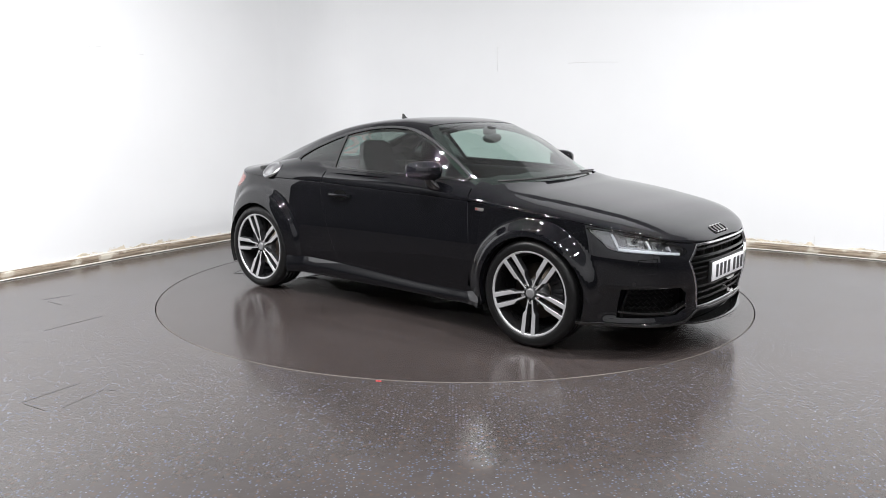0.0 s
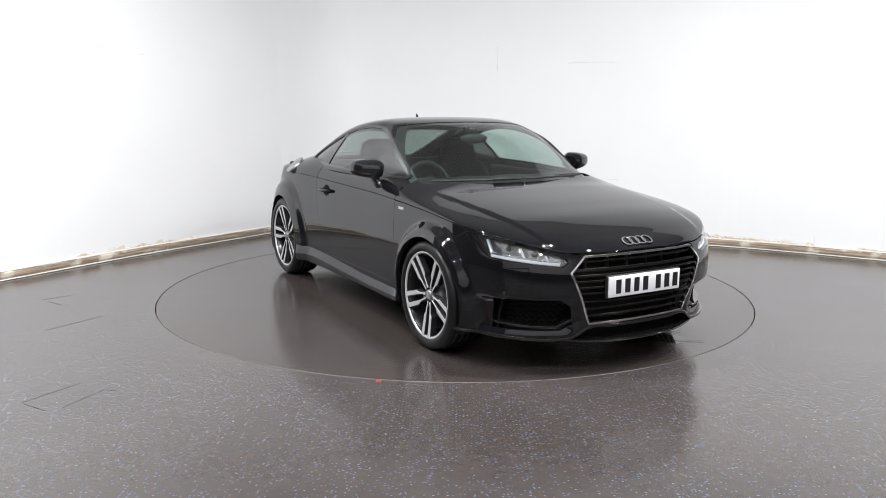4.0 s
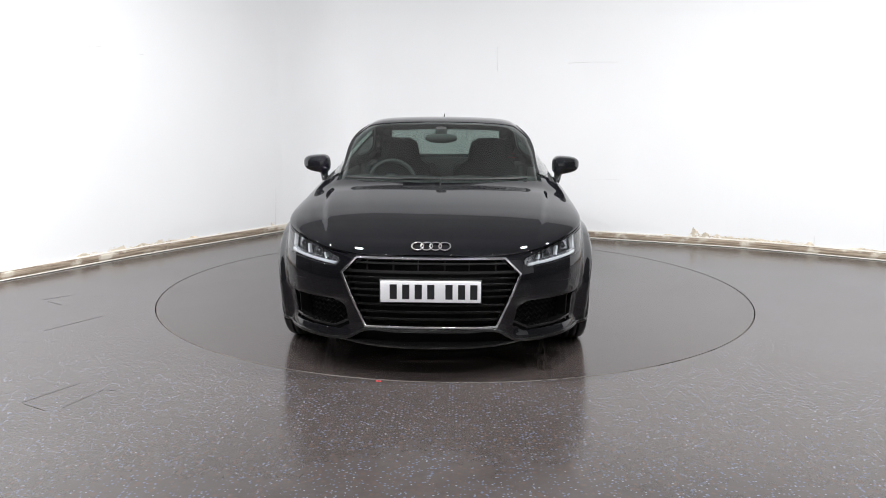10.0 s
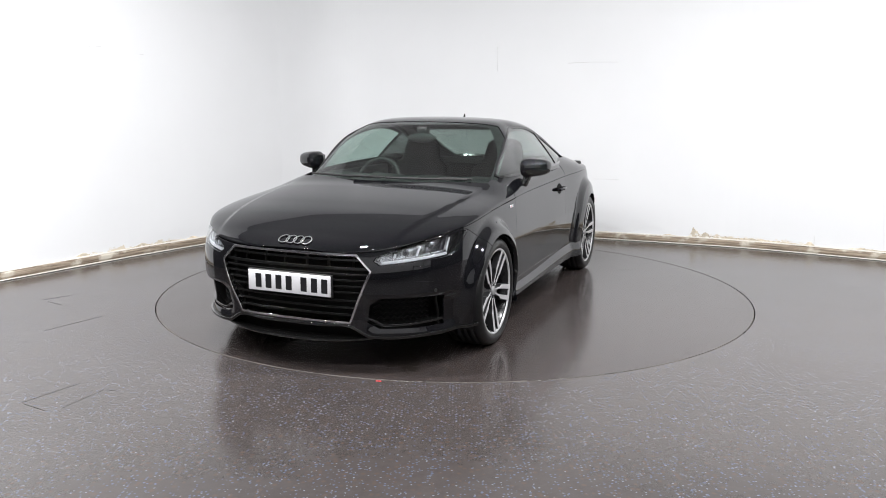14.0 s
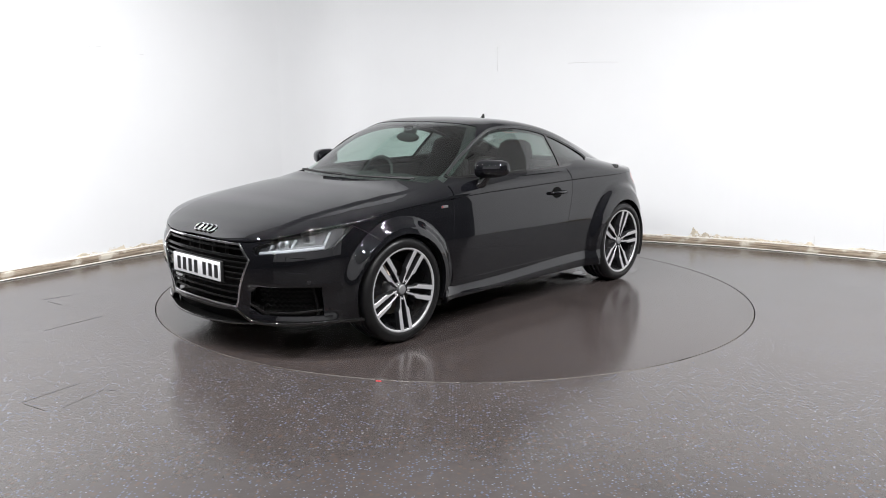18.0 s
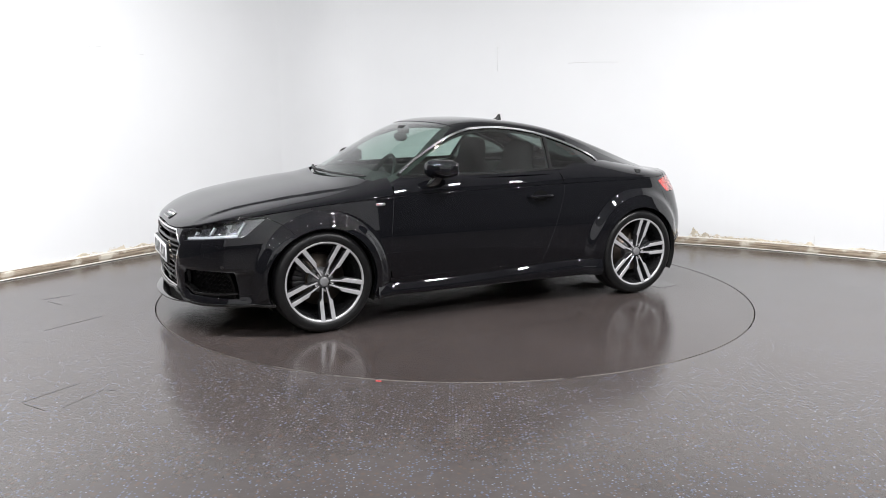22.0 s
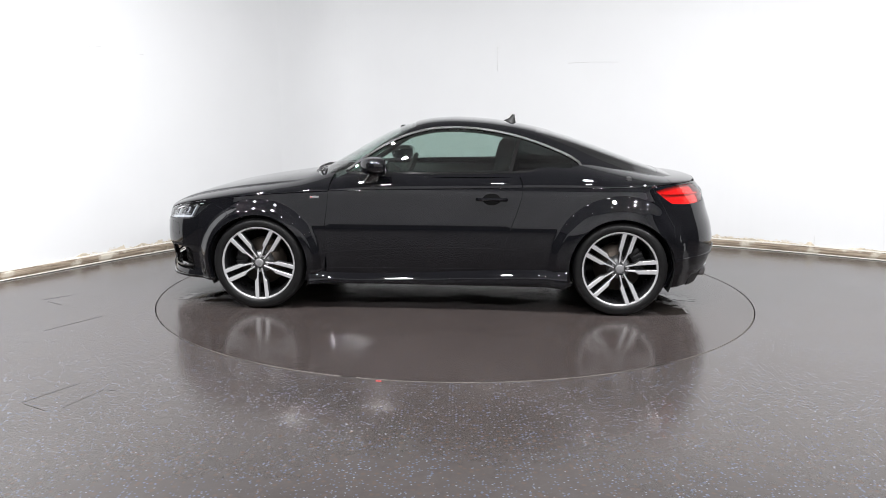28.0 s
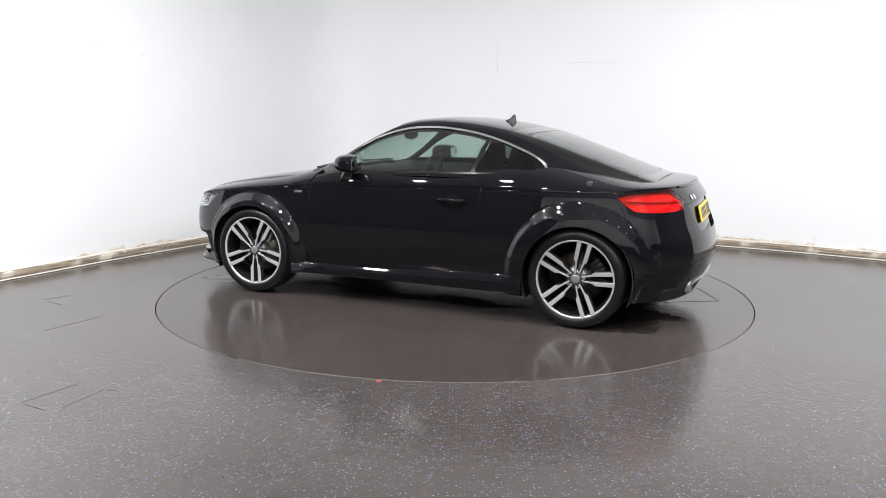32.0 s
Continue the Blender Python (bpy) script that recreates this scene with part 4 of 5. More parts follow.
    box_bm(bm, -1.72, 0, 0.26, 0.36, 0.95, 0.1, 0.02)
    part("underbody", bm, UNDER, car, "black underbody")
    for sx in (WB, -WB):
        for sy in (1, -1):
            bm = bmesh.new()
            n = 28
            a0, a1 = math.radians(-25), math.radians(205)
            rows = [[bm.verts.new((sx + r * math.cos(a0 + (a1 - a0) * i / n), sy * y, 0.325 + r * math.sin(a0 + (a1 - a0) * i / n))) for r, y in ((0.365, 0.885), (0.372, 0.56), (0.05, 0.55))] for i in range(n + 1)]
            for a, b in zip(rows, rows[1:]):
                for k in range(2):
                    bm.faces.new((a[k], a[k + 1], b[k + 1], b[k]))
            part("wheel_housing", bm, UNDER, car, "dark wheel arch liner")


HEAD = [(s_of_x(1.605), 0.745), (s_of_x(1.70), 0.741), (s_of_x(1.80), 0.724), (s_of_y(0.66), 0.699), (s_of_y(0.555), 0.660), (s_of_y(0.495), 0.634), (s_of_y(0.484), 0.614), (s_of_y(0.515), 0.592),
        (s_of_y(0.627), 0.604), (s_of_y(0.72), 0.615), (s_of_x(1.75), 0.624), (s_of_x(1.70), 0.640), (s_of_x(1.655), 0.690)]
HEAD_R = [(2 * S_F - s, z) for s, z in HEAD]
INTAKE = [(s_of_x(1.76), 0.412), (s_of_y(0.736), 0.416), (s_of_y(0.53), 0.412), (s_of_y(0.472), 0.372), (s_of_y(0.455), 0.275), (s_of_y(0.52), 0.244), (s_of_x(1.75), 0.244)]
WASHER = [(s_of_y(0.672), 0.588), (s_of_y(0.750), 0.582), (s_of_y(0.757), 0.500), (s_of_y(0.680), 0.506)]
TAIL = [(s_of_x(-1.505), 0.856), (s_of_x(-1.60), 0.878), (s_of_x(-1.70), 0.888), (s_of_y(0.70, False), 0.893), (s_of_y(0.655, False), 0.894), (s_of_y(0.62, False), 0.886), (s_of_y(0.555, False), 0.832), (s_of_y(0.548, False), 0.808), (s_of_y(0.60, False), 0.774),
        (s_of_y(0.68, False), 0.766), (s_of_x(-1.70), 0.764), (s_of_x(-1.605), 0.772), (s_of_x(-1.55), 0.812)]
RECESS = [(s_of_y(y, False), z) for y, z in ((0.53, 0.800), (0.39, 0.605), (0.0, 0.600), (-0.39, 0.605), (-0.53, 0.800), (0.0, 0.812))]


def glasshouse(car):
    # window outlines on the side
    dlo = [(0.645, 0.965), (0.511, 1.063), (0.309, 1.178), (0.111, 1.243), (-0.087, 1.262), (-0.284, 1.252), (-0.48, 1.220), (-0.677, 1.164), (-0.874, 1.087), (-0.965, 1.035), (-0.985, 1.005), (-0.95, 0.996)]
    up = [tuple(p) for p in spline2(dlo[:10], n=5)] + dlo[10:]
    belt = curve((0.645, 0.957), (0.0, 0.968), (-0.5, 0.98), (-0.95, 0.994))
    base = [(x, float(belt(x))) for x in np.linspace(-0.93, 0.63, 24)]
    full = up + base
    asw = lambda pts: [(x, green_w(x, z=z)) for x, z in pts]
    d_side = [p for p in up if p[0] > -0.535] + [(-0.545, 1.202), (-0.485, 0.980)] + [p for p in base if p[0] > -0.475]
    q_side = [(-0.567, 1.196)] + [p for p in up if p[0] < -0.575] + [p for p in base if p[0] < -0.515] + [(-0.507, 0.981)]
    side_pair("door_window", [dict(poly=asw(d_side), surf=green, h=0.05, depth=0, gap=0.003, lift=-0.004)], GLASS_F, car)
    side_pair("quarter_window", [dict(poly=asw(q_side), surf=green, h=0.05, depth=0, gap=0.003, lift=-0.004)], GLASS_Q, car)
    ring = inset(np.array(full) if area2(np.array(full)) > 0 else np.array(full)[::-1], -0.011)
    trim_o = asw([tuple(p) for p in ring])
    side_pair("window_frame", [dict(poly=trim_o, surf=green, h=0.03, depth=0.012, gap=0.0, holes=[asw(d_side), asw(q_side)], lift=0.002)], GLOSS, car)
    # bright trim that stands on the rail and faces sideways
    line = asw([(x, z + 0.004) for x, z in up[:-1]])
    P0, _ = green(np.array(line))
    T0 = np.gradient(P0, axis=0)
    face = np.array([0.0, 0.96, 0.28])
    D0 = np.cross(T0, face)
    D0 /= np.linalg.norm(D0, axis=1)[:, None]
    if D0[0][2] < 0:
        D0 = -D0
    for sd in (1, -1):
        bm = bmesh.new()
        rows = [[bm.verts.new(((p + d * a + face * b) * (1, sd, 1)).tolist()) for a, b in ((-0.004, -0.008), (-0.004, 0.003), (-0.002, 0.005), (0.011, 0.005), (0.013, 0.003), (0.013, -0.016))] for p, d in zip(P0, D0)]
        for q, r in zip(rows, rows[1:]):
            for k in range(6):
                bm.faces.new((q[k], q[(k + 1) % 6], r[(k + 1) % 6], r[k]))
        bm.faces.new(rows[0]), bm.faces.new(rows[-1])
        bmesh.ops.recalc_face_normals(bm, faces=bm.faces)
        part("window_trim", bm, SATIN_DARK, car, "satin trim round the side windows").data.set_sharp_from_angle(angle=math.radians(40))
    lining = inset(np.array(d_side) if area2(np.array(d_side)) > 0 else np.array(d_side)[::-1], 0.016)
    # near-black ring just inside the pane, in the same shade colour
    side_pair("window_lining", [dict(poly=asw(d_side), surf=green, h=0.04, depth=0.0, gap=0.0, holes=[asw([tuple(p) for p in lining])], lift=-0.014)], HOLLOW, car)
    # windscreen, roof, rear window
    ws = [(0.985 - 0.34 * y * y, y) for y in np.linspace(-0.735, 0.735, 24)] + [(0.21 - 0.12 * y * y, y) for y in np.linspace(0.53, -0.53, 20)]
    ws_w = [(x, green_w(x, y=y)) for x, y in ws]
    rw = [(-0.80 + 0.12 * y * y, y) for y in np.linspace(-0.46, 0.46, 20)] + [(-1.60 + 0.25 * y * y, y) for y in np.linspace(0.47, -0.47, 20)]
    rw_w = [(x, green_w(x, y=y)) for x, y in rw]
    shell_mesh("windscreen", [patch(ws_w, green, h=0.05, depth=0, gap=0.002, lift=-0.003)], GLASS_S, car, "green tinted windscreen")
    shell_mesh("rear_window", [patch(rw_w, green, h=0.05, depth=0, gap=0.002, lift=-0.003)], GLASS_D, car, "dark tinted rear window")
    # roof skin with pillars, and the hatch surround behind the roof joint
    mirror_side = [(x, -w) for x, w in trim_o]
    joint = [(-0.70 + 0.10 * y * y, y) for y in np.linspace(-0.53, 0.53, 16)]
    joint_w = [(x, green_w(x, y=y)) for x, y in joint]
    lo = [(x, G_TOT - 0.002) for x in np.linspace(-1.66, 1.0, 60)]
    hatch = [(x, w) for x, w in [(-1.66, green_w(-1.66, y=0.57)), (-1.45, green_w(-1.45, y=0.60)), (-1.2, green_w(-1.2, y=0.585)), (-0.95, green_w(-0.95, y=0.56))]]
    ho = hatch + joint_w[::-1] + [(x, -w) for x, w in hatch[::-1]]
    skin = lo + [(x, -w) for x, w in lo[::-1]] + [(-1.66, -green_w(-1.66, y=0.57))] + [(x, -w) for x, w in hatch[1:]] + joint_w + hatch[::-1]
    shell_mesh("roof", [patch(skin, green, h=0.03, depth=0.02, gap=0.001, holes=[ws_w, trim_o, mirror_side])], PAINT, car)
    shell_mesh("hatch_surround", [patch(ho, green, h=0.03, depth=0.02, gap=0.002, holes=[rw_w])], GLOSS, car)
    # black border under the edge of the screen
    inner = [(0.955 - 0.34 * y * y, y) for y in np.linspace(-0.675, 0.675, 24)] + [(0.25 - 0.12 * y * y, y) for y in np.linspace(0.475, -0.475, 20)]
    shell_mesh("screen_border", [patch(ws_w, green, h=0.05, depth=0, gap=0.001, lift=-0.008, holes=[[(x, green_w(x, y=y)) for x, y in inner]])], DULL, car)
    # wipers, mirror inside, roof fin
    for y0, y1 in ((-0.02, -0.62), (0.55, 0.02)):
        pts = []
        for y in np.linspace(y0, y1, 14):
            x = 0.955 - 0.34 * y * y
            p, n = green(np.array([[x, green_w(x, y=y)]]))
            pts.append(tuple(p[0] + n[0] * 0.016))
        wp = part("wiper", tube(pts, 0.008, 6), DULL, car)
        bm = bmesh.new()
        box_bm(bm, pts[0][0] - 0.005, pts[0][1] - 0.09, pts[0][2] + 0.004, 0.020, 0.24, 0.012, 0.004)
        part("wiper_arm", bm, DULL, wp)
    bm = bmesh.new()
    bmesh.ops.create_uvsphere(bm, u_segments=20, v_segments=12, radius=1.0, matrix=Matrix.Translation((0.34, 0, 1.190)) @ Matrix.Diagonal((0.022, 0.118, 0.036, 1)))
    box_bm(bm, 0.315, 0, 1.243, 0.07, 0.085, 0.060, 0.016)
    box_bm(bm, 0.33, 0, 1.215, 0.03, 0.035, 0.05, 0.008)
    part("rear_view_mirror", bm, DULL, car)
    bm = bmesh.new()
    rows = []
    for z, x0, x1, h in ((1.285, -0.40, -0.545, 0.022), (1.309, -0.445, -0.540, 0.012), (1.330, -0.492, -0.536, 0.006), (1.357, -0.515, -0.533, 0.0025)):
        rows.append([bm.verts.new(q) for q in ((x0, 0, z), ((x0 + x1) / 2, h, z), (x1, h * 0.3, z), (x1, -h * 0.3, z), ((x0 + x1) / 2, -h, z))])
    for a, b in zip(rows, rows[1:]):
        for k in range(5):
            bm.faces.new((a[k], a[(k + 1) % 5], b[(k + 1) % 5], b[k]))
    bm.faces.new(rows[-1])
    bmesh.ops.recalc_face_normals(bm, faces=bm.faces)
    part("roof_antenna", bm, DULL, car, "black fin antenna")


SATIN_DARK = plain("dark_satin_trim", (0.10, 0.10, 0.104), 0.3, 0.9, grain=0.05, scale=200)


def stand_on(surf, u, v, lift=0.0):
    """Pose on a surface: z along the normal, x along the car's width."""
    p, n = surf(np.array([[u, v]]))
    z = Vector(n[0])
    x = Vector((0, 1, 0)) - z * z.y
    if x.length < 0.3:
        x = Vector((1, 0, 0)) - z * z.x
    x.normalize()
    y = z.cross(x)
    m = Matrix((x, y, z)).transposed().to_4x4()
    m.translation = Vector(p[0]) + z * lift
    return m


WHITE_GUIDE = plain("white_light_guide", (0.58, 0.59, 0.61), 0.2, 0.1, 0.6)
LAMP_BACK = plain("smoked_lamp_reflector", (0.17, 0.17, 0.178), 0.22, 1.0, grain=0.3, scale=60)
RED_DARK = plain("dark_red_lamp_segment", (0.50, 0.006, 0.008), 0.2, 0, 0.6)
RED_LENS = glass("red_lamp_lens", (1.0, 0.55, 0.50))


def lamps(car):
    for m in (False, True):
        hd = shell_mesh("headlight", [patch(HEAD, shell, h=0.03, depth=0.03, gap=0.003, lift=-0.05, mirror=m)], LAMP_BACK, car, "clear headlight with white light bars")
        shell_mesh("lens", [patch(HEAD, shell, h=0.03, depth=0.0, gap=0.003, mirror=m)], LAMP_CLEAR, hd)
        low = [(s_of_y(0.525), 0.606), (s_of_y(0.627), 0.617), (s_of_y(0.72), 0.628), (s_of_x(1.75), 0.640)]
        shell_mesh("light_strip", [patch(band(spline2(low, n=5), 0.005), shell, h=0.03, depth=0.02, gap=0, lift=-0.018, mirror=m)], WHITE_GUIDE, hd, "white running light strip")
        shell_mesh("light_strip", [patch(band(spline2([(q, z + 0.016) for q, z in low], n=5), 0.0025), shell, h=0.03, depth=0.02, gap=0, lift=-0.022, mirror=m)], CHROME_DIM, hd)
        for a, b in (((s_of_y(0.700), 0.690), (s_of_y(0.690), 0.640)), ((s_of_x(1.735), 0.722), (s_of_x(1.75), 0.652)), ((s_of_y(0.590), 0.655), (s_of_y(0.582), 0.624))):
            shell_mesh("light_bar", [patch(band([a, ((a[0] + b[0]) / 2, (a[1] + b[1]) / 2), b], 0.0038), shell, h=0.03, depth=0.02, gap=0, lift=-0.022, mirror=m)], WHITE_GUIDE, hd)
        for y, z in ((0.745, 0.690), (0.640, 0.664)):
            p, nrm = shell(np.array([[s_of_y(y), z]]))
            q = p[0] - nrm[0] * 0.040
            bm = bmesh.new()
            bmesh.ops.create_uvsphere(bm, u_segments=18, v_segments=12, radius=0.019, matrix=Matrix.Translation((q[0], -q[1] if m else q[1], q[2])))
            part("projector_lens", bm, LENS_BALL, hd, "round clear projector lens")
        for y, z in ((0.755, 0.686), (0.645, 0.660), (0.545, 0.632)):
            s0 = s_of_y(y)
            shell_mesh("lamp_module", [patch([(s0 - 0.034, z - 0.020), (s0 + 0.034, z - 0.020), (s0 + 0.030, z + 0.022), (s0 - 0.030, z + 0.026)], shell, h=0.03, depth=0.02, gap=0, lift=-0.036, mirror=m)], CHROME_DIM, hd)
        tl = shell_mesh("tail_light", [patch(TAIL, shell, h=0.03, depth=0.03, gap=0.003, lift=-0.03, mirror=m)], RED_LAMP, car, "red tail light wrapping round the corner")
        shell_mesh("lens", [patch(TAIL, shell, h=0.03, depth=0.0, gap=0.003, mirror=m)], RED_LENS, tl)
        mid = [(s_of_x(-1.56), 0.838), (s_of_x(-1.70), 0.836), (s_of_y(0.68, False), 0.834), (s_of_y(0.58, False), 0.832)]
        shell_mesh("lamp_rib", [patch(band(spline2(mid, n=5), 0.003), shell, h=0.03, depth=0.015, gap=0, lift=-0.012, mirror=m)], RED_DARK, tl)


CHROME_DIM = plain("lamp_reflector", (0.42, 0.425, 0.44), 0.2, 1.0, grain=0.2, scale=80)
LENS_BALL = plain("projector_glass", (0.03, 0.03, 0.035), 0.03, 0.0, 1.0)


def grille(car):
    hexo, hexi = hexagon(0.002), hexagon(0.0092)
    shell_mesh("grille_frame", [patch(to_s(resample(hexo, 0.04)), shell, h=0.03, depth=0.02, gap=0, lift=0.003, holes=[to_s(resample(hexi, 0.04))])], CHROME, car, "chrome grille surround")
    # sheet whose near-black colour stands in for the dark behind the bars
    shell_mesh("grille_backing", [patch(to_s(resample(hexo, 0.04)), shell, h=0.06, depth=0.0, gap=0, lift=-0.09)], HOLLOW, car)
    # horizontal bars, paired blades as on the real grille
    for z, hh in ((0.618, 0.004), (0.572, 0.006), (0.540, 0.0032), (0.508, 0.0032), (0.474, 0.0032), (0.440, 0.0032), (0.392, 0.004), (0.352, 0.004), (0.312, 0.004)):
        half = np.interp(z, [0.268, 0.562, 0.648], [0.36, 0.475, 0.39]) - 0.012
        pts = [(s_of_y(y), z) for y in np.linspace(-half, half, 24)]
        poly = [(s, z - hh) for s, _ in pts] + [(s, z + hh) for s, _ in pts[::-1]]
        shell_mesh("grille_bar", [patch(poly, shell, h=0.05, depth=0.009, gap=0, lift=-0.014)], BAR_BLACK, car)
    for y in (-0.34, -0.2, -0.07, 0.07, 0.2, 0.34):
        bm = bmesh.new()
        box_bm(bm, 2.03 - 0.25 * y * y, y, 0.592, 0.02, 0.008, 0.075)
        part("grille_strut", bm, DULL, car, smooth=False)
    for m in (False, True):
        # back of the intake, coloured near-black for the shade inside
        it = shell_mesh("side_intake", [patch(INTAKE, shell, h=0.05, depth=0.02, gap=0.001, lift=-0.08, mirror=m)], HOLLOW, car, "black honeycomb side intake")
        # honeycomb of small bars
        for k in range(5):
            z = 0.275 + 0.028 * k
            a, b = s_of_x(1.80), s_of_y(0.490 if k else 0.50)
            zig = [(a + (b - a) * i / 16, z + (0.007 if i % 2 else -0.007)) for i in range(17)]
            shell_mesh("mesh_bar", [patch(band(zig, 0.0025), shell, h=0.05, depth=0.012, gap=0, lift=-0.072, mirror=m)], MESH_BLACK, it)
        fin = [(s_of_y(0.458), 0.300), (s_of_y(0.545), 0.258), (s_of_y(0.68), 0.262), (s_of_x(1.76), 0.275)]
        shell_mesh("intake_fin", [patch(band(fin, 0.004), shell, h=0.03, depth=0.04, gap=0, lift=0.002, mirror=m)], GLOSS, it)
        up = [(s_of_x(1.80), 0.408), (s_of_x(1.785), 0.33), (s_of_x(1.775), 0.25)]
        shell_mesh("intake_fin", [patch(band(up, 0.004), shell, h=0.03, depth=0.05, gap=0, lift=-0.012, mirror=m)], MESH_BLACK, it)
        q = s_of_x(1.815)
        shell_mesh("parking_sensor", [patch([(q + 0.010 * math.cos(k), 0.447 + 0.010 * math.sin(k)) for k in np.linspace(0, 2 * math.pi, 16, endpoint=False)], shell, h=0.02, depth=0.002, gap=0, lift=0.0015, mirror=m)], DULL, car, "small dark parking sensor")
        shell_mesh("washer_cap", [patch(WASHER, shell, h=0.03, depth=0.02, gap=0.002, mirror=m)], PAINT, car)
    # sharp lower lip of the bumper, stepping up below the grille
    ss = np.linspace(s_of_x(1.56), 2 * S_F - s_of_x(1.56), 120)
    shell_mesh("bumper_lip", [patch(band([(q, float(lip_z(q)) + 0.003) for q in ss], 0.0055), shell, h=0.02, depth=0.02, gap=0, lift=0.010)], GLOSS, car, "gloss black lower bumper lip")
    # recess below the grille and the blade that juts out under it
    ss = np.linspace(s_of_y(0.45), s_of_y(-0.45), 40)
    # the recess is shallow; its shade is put into the near-black colour
    shell_mesh("chin_recess", [patch([(q, 0.176) for q in ss] + [(q, 0.262) for q in ss[::-1]], shell, h=0.03, depth=0.0, gap=0, lift=-0.040)], HOLLOW, car, "recess below the grille, coloured black for its shade")
    bm = bmesh.new()
    rows = []
    for y in np.linspace(-0.474, 0.474, 25):
        e = abs(y) / 0.474
        xf, zf = 2.136 - 0.112 * e ** 2.2, 0.176 + 0.018 * e ** 4
        rows.append([bm.verts.new((xf + a, y, zf + z)) for a, z in ((-0.150, 0.012), (-0.030, 0.0080), (-0.006, 0.0060), (0.0, 0.0025), (-0.001, -0.004), (-0.006, -0.007), (-0.150, -0.008))])
    for a, b in zip(rows, rows[1:]):
        for k in range(7):
            bm.faces.new((a[k], a[(k + 1) % 7], b[(k + 1) % 7], b[k]))
    bm.faces.new(rows[0]), bm.faces.new(rows[-1])
    bmesh.ops.recalc_face_normals(bm, faces=bm.faces)
    part("front_splitter", bm, GLOSS, car, "gloss black splitter blade below the grille").data.set_sharp_from_angle(angle=math.radians(60))
    # plain rings as emblem
    for k in range(4):
        w = deck_w(2.035, 0.0690 - 0.046 * k)
        m = stand_on(deck, 2.032, w, 0.004)
        bm = tube([(0.0305 * math.cos(a), 0.0305 * math.sin(a), 0) for a in np.linspace(0, 2 * math.pi, 28, endpoint=False)], 0.0044, 8, True)
        ob = part("emblem_ring", bm, CHROME, car, "chrome ring of the bonnet emblem")
        ob.matrix_basis = m
    # plate recess at the back
    shell_mesh("plate_recess", [patch(RECESS, shell, h=0.03, depth=0.0, gap=-0.004, lift=-0.028)], PAINT, car, "black panel behind the rear plate")
    # plates with plain bars for the characters
    for nm, x, z, mat, rz in (("front_plate", 2.108, 0.472, PLATE_W, 0), ("rear_plate", -1.934, 0.712, PLATE_Y, 180)):
        bm = bmesh.new()
        box_bm(bm, 0, 0, 0, 0.010, 0.52, 0.113, 0.003)
        p = part(nm, bm, mat, car, ("white" if rz == 0 else "yellow") + " number plate with dark bars")
        p.matrix_basis = pose(x, 0, z, 0, 0 if rz == 0 else -14, rz)
        for y in (0.193, 0.128, 0.063, -0.002, -0.096, -0.161, -0.224):
            bm = bmesh.new()
            box_bm(bm, 0.0055, -y, 0, 0.002, 0.037, 0.077, 0.0)
            part("plate_bar", bm, INK, p, smooth=False)
        if rz == 0:
            bm = bmesh.new()
            box_bm(bm, -0.012, 0, 0, 0.018, 0.532, 0.124, 0.004)
            part("plate_holder", bm, DULL, p)




